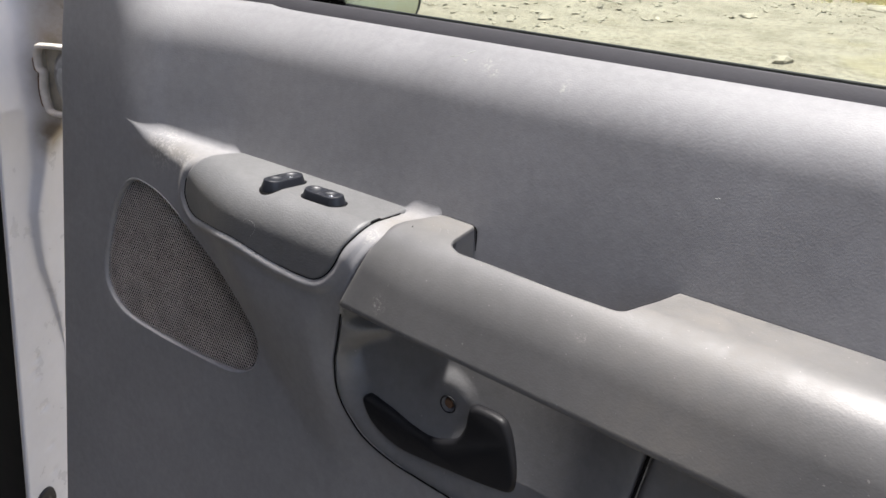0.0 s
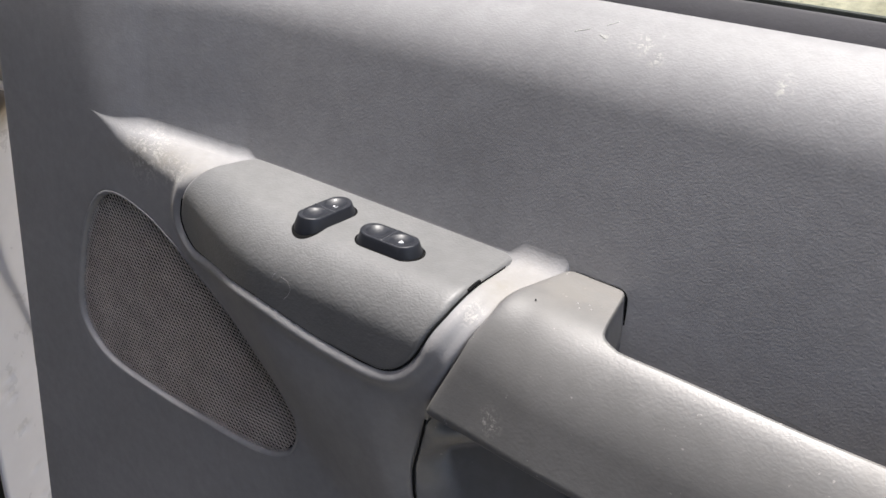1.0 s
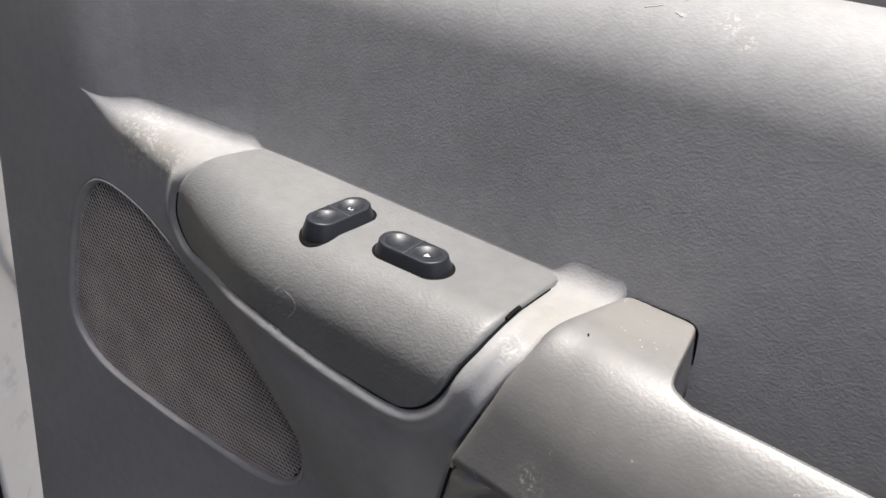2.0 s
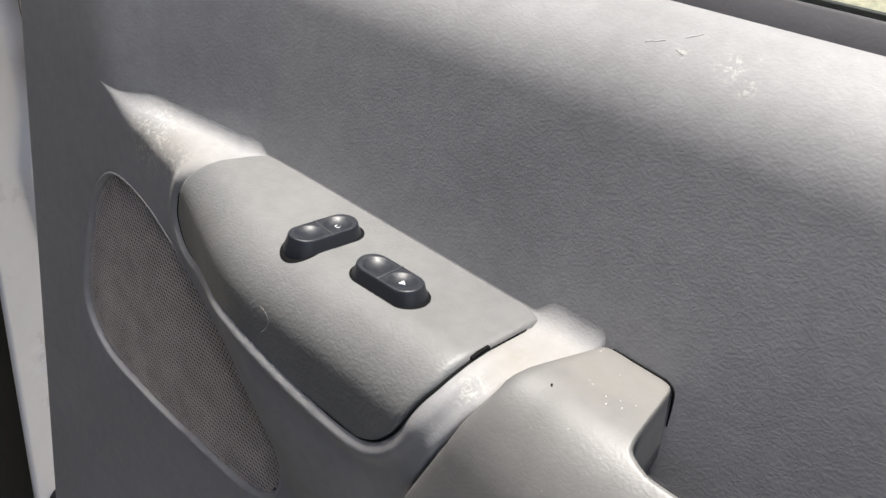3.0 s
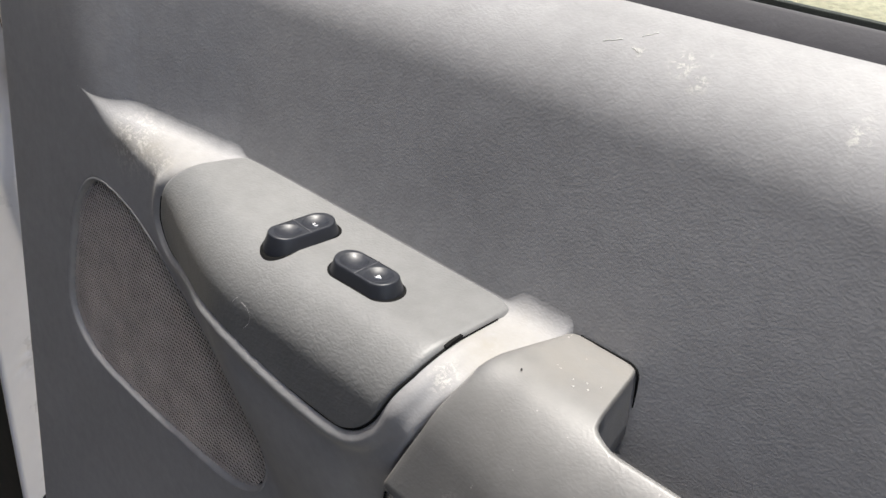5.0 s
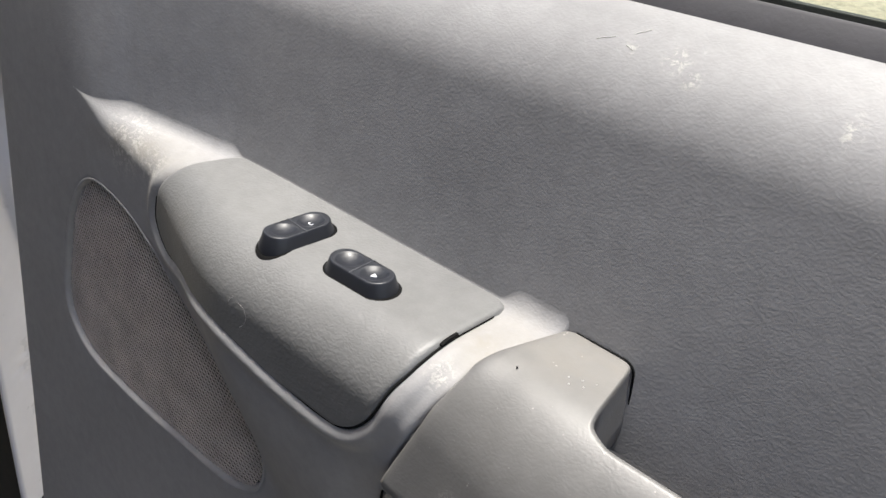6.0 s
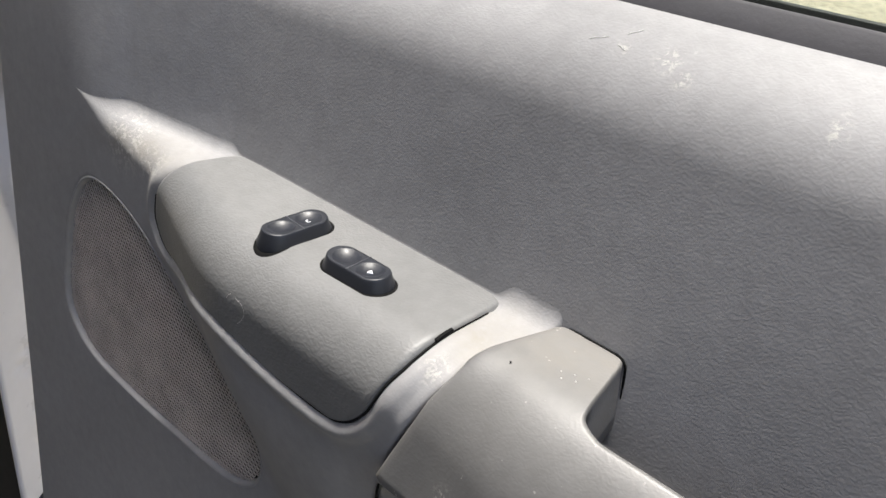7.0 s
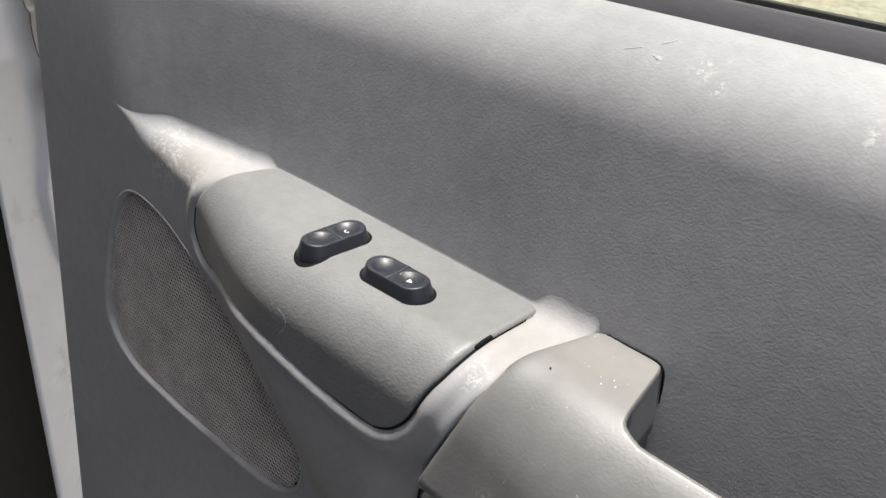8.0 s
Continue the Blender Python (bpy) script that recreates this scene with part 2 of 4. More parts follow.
def rings_solid(rings, cap_first=True, cap_last=True):
    """A skin over a stack of closed rings of the same count."""
    n = len(rings[0])
    verts = [v for r in rings for v in r]
    faces = grid_faces(len(rings), n, 0, True)
    if cap_first:
        faces.append(tuple(range(n)))
    if cap_last:
        faces.append(tuple((len(rings) - 1) * n + j for j in range(n)))
    return verts, faces


def rounded_box(lo, hi, r, steps=4):
    bm = bmesh.new()
    bmesh.ops.create_cube(bm, size=1.0)
    lo, hi = Vector(lo), Vector(hi)
    for v in bm.verts:
        v.co = Vector((lo[k] + (v.co[k] + 0.5) * (hi[k] - lo[k]) for k in range(3)))
    bmesh.ops.bevel(bm, geom=bm.edges[:], offset=r, segments=steps, profile=0.5, affect="EDGES")
    bm.verts.index_update()
    verts, faces = [v.co.copy() for v in bm.verts], [tuple(v.index for v in f.verts) for f in bm.faces]
    bm.free()
    return verts, faces


def stadium(length, width, n=40):
    """Outline of a long oval in its own plane."""
    r, h, out = width / 2, (length - width) / 2, []
    for i in range(n):
        a = 2 * math.pi * i / n
        out.append(((h if math.cos(a) >= 0 else -h) + r * math.cos(a), r * math.sin(a)))
    return out


def curve_distance(points, xs):
    """Distance of many points to a dense polyline, by its vertices."""
    pts = np.array([tuple(p) for p in points])
    q = np.array([tuple(p) for p in xs])
    best = np.full(len(q), 9.0)
    for a in range(0, len(pts), 40):
        d = np.linalg.norm(q[:, None, :] - pts[None, a:a + 40, :], axis=2).min(axis=1)
        best = np.minimum(best, d)
    return best


def inside(poly, x, y):
    hit, k = False, len(poly) - 1
    for i in range(len(poly)):
        (xi, yi), (xj, yj) = poly[i], poly[k]
        if (yi > y) != (yj > y) and x < (xj - xi) * (y - yi) / (yj - yi) + xi:
            hit = not hit
        k = i
    return hit


# ---------------------------------------------------------------- shape of the door trim (door coordinates)
def sm(a, b, x):
    t = min(1.0, max(0.0, (x - a) / (b - a)))
    return t * t * (3 - 2 * t)


RAKE = 0.08     # the whole trim rakes outwards towards its top


def ledge_z(x):
    """Height of the moulded ledge that carries the switch plate: it falls towards the rear."""
    return 1.0 - 0.1 * x - 0.13 * min(0.0, x + 0.01)


def upper_y(x):
    """The upper face is recessed behind the front border, along a straight slope with soft ends."""
    def soft(t):
        return 0.5 * (t + math.sqrt(t * t + 0.0144))
    u = (x + 0.110) / 0.112
    return -0.0372 * (1 - (soft(u) - soft(u - 1)) * min(1.0, max(0.0, (x + 0.114) / 0.040)) ** 1.1)


def front_top_y(x):
    return -0.0372 - 0.030 * sm(-0.04, 0.09, x)


def plate_low_z(x):
    return 0.929 + 0.056 * (1 - sm(-0.02, 0.12, x)) ** 1.3


def front_y(x, z):
    """Face below the ledge: bulges under the switch plate and dies out towards the loudspeaker."""
    reach = 0.100 + 0.09 * sm(0.05, 0.20, x)
    ease = 1 - 0.5 * sm(0.150, 0.185, x) * (1 - sm(0.855, 0.945, z))
    return -0.0372 - 0.030 * ease * sm(-0.04, 0.09, x) * (1 - sm(0.0, reach, plate_low_z(x) - z))


def ledge_profile(x):
    """Depth of the flat ledge, radius of its front edge, and how steeply it tilts where it dies out at its front end."""
    depth = upper_y(x) - front_top_y(x)
    r = min((0.55 + 0.27 * (1 - sm(-0.06, -0.01, x))) * depth, 0.0250 + 0.0090 * sm(0.194, 0.208, x))
    return depth - r, r, 1.5 * (1 - sm(-0.115, -0.062, x))


def surf(x, s, fillet=True):
    """Ledge and lower face: s runs from the crease out over the ledge, round its edge and down."""
    flat, r, tilt = ledge_profile(x)
    depth, arc = flat + r, r * math.pi / 2
    zl = ledge_z(x) - tilt * min(max(0.0, s), flat + arc)
    if s < flat:
        y, z = upper_y(x) - s, zl
    elif s < flat + arc:
        a = (s - flat) / r
        y, z = upper_y(x) - flat - r * math.sin(a), zl - r * (1 - math.cos(a))
    else:
        z = zl - r - (s - flat - arc)
        y = front_y(x, z)
    y += RAKE * (z - 1.0)
    fil = min(0.0020 + 0.0050 * (1 - sm(0.000, 0.008, x)) + 0.0080 * sm(0.194, 0.207, x), 0.62 * depth)
    if fillet and s < fil:
        up = fil - math.sqrt(max(0.0, fil * fil - (fil - max(0.0, s)) ** 2))
        y, z = y + 0.15 * up + 0.22 * up * up, z + up
    return Vector((x, y, z))


def surf_n(x, s):
    e = 0.0006
    a = surf(x + e, s) - surf(x - e, s)
    b = surf(x, s + e) - surf(x, max(0, s - e))
    n = b.cross(a).normalized()
    return n if n.y < 0.2 else -n


# outline of the switch plate on the ledge: x along the door, s over the ledge and down its front
PLATE = [(0.006, 0.001), (-0.003, 0.021), (-0.0135, 0.036), (-0.0215, 0.048), (-0.0235, 0.062), (-0.009, 0.0785), (0.028, 0.0880),
         (0.070, 0.0945), (0.118, 0.1013), (0.155, 0.1030), (0.1715, 0.0995), (0.185, 0.087), (0.1955, 0.067), (0.199, 0.056),
         (0.201, 0.043), (0.2018, 0.024), (0.2020, 0.010), (0.2008, 0.0035), (0.1960, 0.001), (0.186, 0.001), (0.10, 0.001), (0.03, 0.001)]
plate_curve = [(v.x, max(0.0006, v.y + 0.0004 * sm(0.05, 0.08, v.y))) for v in spline([(a, b, 0) for a, b in PLATE], 260)]
plate_rim = [surf(a, b) for a, b in plate_curve]

# outline of the loudspeaker grille on the lower face
SPEAKER = [(-0.108, 0.967), (-0.136, 0.942), (-0.1535, 0.900), (-0.161, 0.868), (-0.154, 0.847), (-0.130, 0.830), (-0.085, 0.8215),
           (-0.035, 0.8165), (0.025, 0.813), (0.055, 0.821), (0.067, 0.840), (0.064, 0.866), (0.033, 0.900), (-0.021, 0.9335), (-0.067, 0.9605)]
speaker_curve = [(v.x, v.y) for v in spline([(a, b, 0) for a, b in SPEAKER], 200)]


def lower_y(x, z):
    return front_y(x, z) + RAKE * (z - 1.0)


def door_left(z):
    """Front edge of the trim: it leans with the door."""
    return -0.2295 + 0.10 * (z - 1.0)


def arm_start(y):
    """Where the armrest begins: its joint runs forward as it comes over the edge."""
    return 0.233 + 0.325 * max(-0.046, min(0.0, y)) - 22.0 * max(0.0, -y - 0.048) ** 2


def seam_x(z):
    """The joint between lower trim and handle bezel, from under the armrest down and round to the rear."""
    if z >= 0.965:
        return 0.212
    if z >= 0.87:
        return 0.1735 + 0.0385 * ((z - 0.87) / 0.095) ** 1.15
    if z >= 0.786:
        u = (0.87 - z) / 0.085
        return 0.1735 - 0.004 * math.sin(math.pi * min(1, u * 1.6)) + 0.010 * u + 0.095 * u ** 6
    return min(0.74, 0.2785 + (0.785 - z) * 30)


def joint_x(y, z):
    """The joint between trim and armrest, over the ledge and down its front."""
    k = sm(0.948, 0.974, z)
    return arm_start(max(-0.07, min(0.0, y))) * k + seam_x(z) * (1 - k)


def sill_edge_z(x):
    """The window sill; ahead of the pane the trim runs on upwards."""
    return 1.1258 - 0.085 * x + 0.0015 * (1 - sm(-0.05, 0.05, x)) + 0.10 * (1 - sm(-0.20, -0.10, x))


def upper_point(x, v):
    """v from 0 at the window seal to 1 at the crease above the ledge (or behind the armrest)."""
    top = sill_edge_z(x)
    behind = sm(-0.045, -0.025, x)
    crease = surf(x, 0).z * (1 - behind) + (ledge_z(x) - 0.005 + (0.85 - ledge_z(x)) * sm(0.228, 0.245, x)) * behind
    shelf = top - 0.085
    z = top - 0.085 * v / 0.75 if v < 0.75 else shelf + (crease - shelf) * (v - 0.75) / 0.25
    base = upper_y(x - 0.1 * max(0.0, z - 1.02)) + RAKE * (z - 1.0)
    over = z - ledge_z(x)
    eased = 0.0 if over < 0 else over * over / 0.16 if over < 0.08 else over - 0.04
    clear = sm(-0.125, -0.085, x)
    base += 0.07 * (over * clear + eased * (1 - clear)) + 0.22 * max(0.0, over) ** 2 * clear
    here = sm(-0.145, -0.045, x)
    rise = max(0.0, z - (top - 0.044))
    back = (0.0166 * (rise / 0.036) ** 2.5 if rise < 0.036 else 0.0166 + 1.15 * (rise - 0.036)) * here
    roll_in = 0.004 * max(0.0, 1 - (top - z) / 0.004) ** 2 * here
    return Vector((x, base + back + roll_in, z))


def edge_roll(d, r, depth):
    """How far a moulded edge turns in, at distance d from its end."""
    return depth * (1 - math.sqrt(max(0.0, 1 - (1 - d / r) ** 2))) if d < r else 0.0


def trim_panel(parent):
    verts, faces = [], []
    # upper face and window sill
    us = [0.0012 * i for i in range(5)] + [0.006 + 0.0042 * i for i in range(233)]
    vs = [0.0, 0.01, 0.02, 0.035, 0.05] + [0.05 + 0.95 * (i + 1) / 70 for i in range(70)]
    for u in us:
        for v in vs:
            x = u + door_left(upper_point(-0.22, v).z) * (1 - sm(0.0, 0.2, u)) - 0.2295 * sm(0.0, 0.2, u)
            p = upper_point(x, v)
            p.y += edge_roll(u, 0.006, 0.012)
            verts.append(p)
    faces += grid_faces(len(us), len(vs))
    # ledge and lower face: over the ledge to mid height, down to the bezel's joint, and on down
    us = [0.0, 0.003, 0.006, 0.009, 0.014] + [0.02 + 0.955 * i / 165 for i in range(166)] + [0.980, 0.985, 0.989, 0.993, 0.996, 0.998, 1.0, 1.0]
    low, par, blocks = [], [], []

    def s_at(x, z):
        flat, r, tilt = ledge_profile(x)
        run = flat + r * math.pi / 2
        return run + ledge_z(x) - tilt * run - r - z

    def add(rows, xs_of, s_of, closing):
        first = len(low)
        for k, u in enumerate(us):
            for t in rows:
                left, end = xs_of(t)
                x = left + (end - left) * u
                s = s_of(x, t)
                p = surf(x, s)
                p.y += edge_roll(x - left, 0.006, 0.012)
                if closing:
                    inward = edge_roll(end - x, 0.0035, 0.0030) + (0.03 if k == len(us) - 1 else 0.0)
                    if inward:
                        p -= surf_n(x, max(s, 0.012)) * inward
                low.append(p)
                par.append((x, s))
        blocks.append((first, len(us), len(rows)))

    rows = [0.0, 0.0008, 0.002] + [0.004 * i for i in range(1, 25)] + [0.096 + 0.904 * (i + 1) / 58 for i in range(58)]
    end_s = s_at(0.205, 0.905)
    add(rows, lambda t: (door_left(surf(-0.22, t * s_at(-0.22, 0.905)).z), joint_x(surf(0.205, t * end_s).y, surf(0.205, t * end_s).z) - 0.0006), lambda x, t: t * s_at(x, 0.905), True)
    rows = [0.905 - 0.0022 * i for i in range(38)] + [0.8236 - 0.0012 * (i + 1) for i in range(32)]
    add(rows, lambda z: (door_left(z), seam_x(z) - 0.0006), s_at, True)
    bottom = rows[-1]
    rows = [bottom - 0.004 * i for i in range(5)] + [bottom - 0.016 - 0.015 * (i + 1) for i in range(30)]
    add(rows, lambda z: (door_left(z), 0.745), s_at, False)
    d = curve_distance(plate_rim, low)
    spk = [Vector((a, lower_y(a, b), b)) for a, b in speaker_curve]
    e = curve_distance(spk, low)
    for i, (x, s) in enumerate(par):
        p = low[i]
        if d[i] < 0.03:
            signed = -d[i] if inside(plate_curve, x, s) else d[i]
            grow = sm(0.012, 0.05, s) * (1 - 0.4 * sm(0.17, 0.2, x))
            low[i] = p + surf_n(x, s) * (0.0036 * grow * math.exp(-((signed - 0.0052) / 0.0043) ** 2) - 0.003 * sm(0.001, 0.004, -signed))
        if e[i] < 0.12 and p.z < 0.97 and inside(speaker_curve, x, p.z):
            low[i] = low[i] + Vector((0, 0.014 * sm(0.0, 0.003, e[i]), 0))
    base = len(verts)
    verts += low
    for first, n, m in blocks:
        faces += grid_faces(n, m, base + first)
    return part("trim_panel", verts, faces, MAT_TRIM, parent, "grey grained vinyl trim moulding with scuffed dusty ledge")


def switch_plate(parent):
    """The separate moulded plate that carries the two rockers."""
    lo, hi = min(b for a, b in plate_curve), max(b for a, b in plate_curve)
    rows, cols = 84, 72
    verts = []
    for i in range(rows):
        u = i / (rows - 1)
        s = lo + (hi - lo) * (0.5 - 0.5 * math.cos(math.pi * (0.04 + 0.945 * u)))
        cross = []
        for k in range(len(plate_curve)):
            (xa, sa), (xb, sb) = plate_curve[k - 1], plate_curve[k]
            if (sa > s) != (sb > s):
                cross.append(xa + (xb - xa) * (s - sa) / (sb - sa))
        xl, xr = min(cross) + 0.0007, max(cross) - 0.0009
        for j in range(cols):
            w = j / (cols - 1)
            w = 0.5 - 0.5 * math.cos(math.pi * w) if i > rows * 0.8 else w * 0.6 + 0.4 * (0.5 - 0.5 * math.cos(math.pi * w))
            x = xl + (xr - xl) * w
            rim = min(x - xl, xr - x, (hi - s) * 1.2, 0.0025)
            drop = 0.0009 * (1 - rim / 0.0025) ** 2
            verts.append(surf(x, s, False) + surf_n(x, max(s, 0.008)) * (0.0020 - drop))
    faces = grid_faces(rows, cols)
    edge = [j for j in range(cols)] + [i * cols + cols - 1 for i in range(1, rows)] + [(rows - 1) * cols + j for j in range(cols - 2, -1, -1)] + [i * cols for i in range(rows - 2, 0, -1)]
    base = len(verts)
    for k in edge:
        v = verts[k]
        verts.append(v + Vector((0, 0.0035, -0.0035)) * (1 if v.z < 0.97 else 0.9))
    for a in range(len(edge)):
        b = (a + 1) % len(edge)
        faces.append((edge[a], edge[b], base + b, base + a))
    plate = part("switch_plate", verts, faces, MAT_PLATE, parent, "smooth grey-green switch plate with soft rounded front edge")
    gap = [surf(a, b) + surf_n(a, b) * 0.0010 for a, b in plate_curve if b > (0.045 if a < 0.1 else 0.012)]
    k = max(range(len(gap)), key=lambda i: (gap[i] - gap[i - 1]).length)
    gap = gap[k:] + gap[:k]
    v, f = tube(gap, 0.0006, False, 6, 1.0)
    part("gap", v, f, MAT_FELT_SHADE, plate, "dark gap round the plate")
    # Nothing is cut here: a near-black slab paints the notch's shade.
    rows = [[surf(x, 0.0342 + 0.0020 * i) + surf_n(x, 0.0342 + 0.0020 * i) * h for x, h in ((0.1998, 0.0), (0.1998, 0.0022), (0.2012, 0.0022), (0.2012, 0.0))] for i in range(6)]
    v, f = rings_solid(rows)
    part("notch", v, f, MAT_FELT_SHADE, plate, "thin black slab drawn as a notch's shade at the plate's edge", smooth=False)
    return plate


def rocker_switch(parent, centre, angle, icon):
    """A long oval rocker with two dished pads, on a black oval that paints the hole's shade."""
    x, y = centre
    slope = Matrix.Rotation(math.atan(0.1), 4, "Y")
    m = Matrix.Translation((x, y, ledge_z(x) + 0.0017)) @ slope @ Matrix.Rotation(angle, 4, "Z")

    def on_plate(a, b, h):
        """A point of the oval, dropped on to the curved plate."""
        q = m @ Vector((a, b, 0))
        low, high = 0.0, 0.075
        for _ in range(24):
            mid = (low + high) / 2
            low, high = (mid, high) if surf(q.x, mid, False).y > q.y else (low, mid)
        return surf(q.x, low, False) + surf_n(q.x, max(low, 0.008)) * (0.0020 + h)

    rings = [[on_plate(a, b, h) for a, b in stadium(l, w)] for l, w, h in ((0.0424, 0.0193, -0.003), (0.0424, 0.0193, 0.0001), (0.0422, 0.0191, 0.00022), (0.034, 0.012, 0.00022))]
    v, f = rings_solid(rings, True, True)
    well_shade = part("window_switch", v, f, MAT_FELT_SHADE, parent, "dark navy-black plastic window rocker switch")
    n = 64

    def crown(px):
        return 0.0006 * (abs(px) / 0.016) ** 2

    verts, faces = [], []
    for l, w, h in ((0.0404, 0.0193, -0.0055), (0.0398, 0.0191, 0.0002), (0.0362, 0.0166, 0.0046), (0.0355, 0.0160, 0.0055), (0.0351, 0.0156, 0.0059), (0.0346, 0.0151, 0.0062), (0.0340, 0.0145, 0.0063)):
        verts += [m @ Vector((a, b, h + (crown(a) if h > 0.005 else 0))) for a, b in stadium(l, w, n)]
    faces += grid_faces(7, n, 0, True)
    half, wide = 0.0170, 0.00725
    cols, rows = 72, 30
    base = len(verts)
    for i in range(cols + 1):
        px = -half * math.cos(math.pi * i / cols)
        over = max(0.0, abs(px) - (half - wide))
        reach = math.sqrt(max(0.0, wide * wide - over * over))
        for j in range(rows + 1):
            py = reach * (2 * j / rows - 1)
            h = 0.0063 + crown(px)
            for cx in (-0.0079, 0.0079):
                q = math.hypot((px - cx) / 0.0066, py / 0.0062)
                if q < 1:
                    h -= 0.0018 * (1 - q * q) ** 0.85
            verts.append(m @ Vector((px, py, h)))
    faces += grid_faces(cols + 1, rows + 1, base)
    part("rocker", verts, faces, MAT_SWITCH, well_shade)
    v, f = rounded_box((-0.0003, -0.0079, 0.0050), (0.0003, 0.0079, 0.0067), 0.0002, 2)
    part("rib", [m @ q for q in v], f, MAT_RIB, well_shade, "thin paler rib between the pads")
    if icon == "arrow":
        tri = [(0.0070, -0.0015), (0.0070, 0.0015), (0.0096, 0.0)]
        rings = [[m @ Vector((a - 0.0002, b, h)) for a, b in tri] for h in (0.0036, 0.0052)]
        v, f = rings_solid(rings)
        part("icon", v, f, MAT_ICON, well_shade, "white triangle mark", smooth=False)
    else:
        for lo, hi in (((0.0068, -0.0013, 0.0030), (0.0073, 0.0013, 0.0050)), ((0.0068, -0.0013, 0.0030), (0.0086, -0.0009, 0.0050)), ((0.0068, 0.0009, 0.0030), (0.0086, 0.0013, 0.0050))):
            v, f = rounded_box(lo, hi, 0.0002, 1)
            part("icon", [m @ q for q in v], f, MAT_ICON, well_shade, "white window mark", smooth=False)
    return well_shade


def arm_top(x):
    return 0.9835 - 0.098 * (x - 0.23)


def arm_low(x):
    return 0.9228 - 0.122 * (x - 0.197) + 0.0025 * sm(0.205, 0.265, x)


def arm_front(x):
    return -0.0672 - 0.0053 * sm(0.205, 0.265, x) - 0.003 * sm(0.3, 0.6, x)


def arm_back(x):
    """Back edge in plan: against the door, then cut away for the pull grip, then back to the door in a curve."""
    def soft(t):
        return 0.5 * (t + math.sqrt(t * t + 0.0000022))
    cut = 0.0415 * (soft(x - 0.2650) - soft(x - 0.2716)) / 0.0066 + 0.0030 * sm(0.271, 0.284, x) + 0.0015 * sm(0.30, 0.37, x)
    return -0.0012 - cut * (1 - min(1.0, max(0.0, (x - 0.393) / 0.0285)) ** 4)


def armrest(parent):
    xs = [0.19, 0.1908, 0.192, 0.194, 0.197] + [0.2 + 0.004 * i for i in range(14)] + [0.2570 + 0.0006 * i for i in range(31)] + [0.278 + 0.004 * i for i in range(31)] + [0.400 + 0.001 * i for i in range(24)] + [0.426 + 0.004 * i for i in range(82)]
    rings = []
    for k, x in enumerate(xs):
        yb, yf, zt, zb = arm_back(x), arm_front(x), arm_top(x), arm_low(x)
        swell = sm(0.195, 0.262, x)
        rx, rz, lean = 0.035 + 0.003 * swell, 0.040 + 0.007 * swell, 0.20 + 0.02 * swell

        def top(y):
            d = min(rx, max(0.0, yf + rx - y)) / rx
            return zt - rz * (1 - math.sqrt(1 - d * d))

        ring = []
        for i in range(5):
            w = i / 4
            ring.append(Vector((x, yb - 0.0002 * w, top(yb) - 0.030 + 0.0268 * w)))
        for i in range(4):
            a = math.pi / 2 * i / 3
            ring.append(Vector((x, yb - 0.0028 * (1 - math.cos(a)), top(yb - 0.003) - 0.0028 * (1 - math.sin(a)))))
        w0, w1 = 0.62, math.pi / 2 - lean
        y0, y1 = yb - 0.003, yf + rx - rx * math.sin(w0)
        for i in range(1, 15):
            y = y0 + (y1 - y0) * i / 14
            ring.append(Vector((x, y, top(y))))
        for i in range(1, 15):
            w = w0 + (w1 - w0) * i / 14
            ring.append(Vector((x, yf + rx - rx * math.sin(w), zt - rz * (1 - math.cos(w)))))
        start, low = ring[-1], zb + 0.002
        foot = start.y - (0.17 + 0.03 * swell) * (start.z - low)
        for i in range(1, 9):
            ring.append(start.lerp(Vector((x, foot, low)), i / 8))
        for i in range(1, 4):
            a = math.pi / 2 * i / 3
            ring.append(Vector((x, foot + 0.004 * (1 - math.cos(a)), zb + 0.002 - 0.002 * math.sin(a))))
        ring.append(Vector((x, foot + 0.018, zb + 0.003)))
        ring.append(Vector((x, foot + 0.021, zb + 0.030)))
        for p in ring:
            p.y += RAKE * (p.z - 1.0)
        # the joint runs forward over the edge, and the end is rounded
        c = sum(ring, Vector()) / len(ring)
        fade = 1 - sm(0.19, 0.255, x)
        shrink = (0.0022, 0.0011, 0.0005, 0.0001, 0)[k] if k < 5 else 0
        for p in ring:
            start = joint_x(p.y, max(0.885, p.z))
            p.x = p.x + (start + 0.0006 - 0.19) * fade
            p.z -= 0.098 * (start + 0.0006 - 0.19) * fade
            if shrink:
                q = p - c
                p.y -= q.y / max(1e-6, math.hypot(q.y, q.z)) * shrink
                p.z -= q.z / max(1e-6, math.hypot(q.y, q.z)) * shrink
        rings.append(ring)
    v, f = rings_solid(rings)
    rest = part("armrest", v, f, MAT_ARM, parent, "warm grey moulded armrest with pull-grip cut-out")
    line = [Vector((x, 0.0, arm_top(x) - 0.0017)) for x in [0.236 + 0.002 * i for i in range(13)]]
    line += [Vector((0.2596 + 0.0046 * math.sin(a), 0.0, arm_top(0.262) - 0.0063 + 0.0046 * math.cos(a))) for a in [math.pi / 2 * i / 6 for i in range(1, 7)]]
    line += [Vector((0.2642, 0.0, arm_top(0.262) - 0.0063 - 0.006 * i)) for i in range(1, 9)]
    v, f = tube([p + Vector((0, RAKE * (p.z - 1.0) - 0.0004, 0.0)) for p in line], 0.0006, False, 6)
    part("gap", v, f, MAT_FELT_SHADE, rest, "dark gap behind the armrest")
    return rest


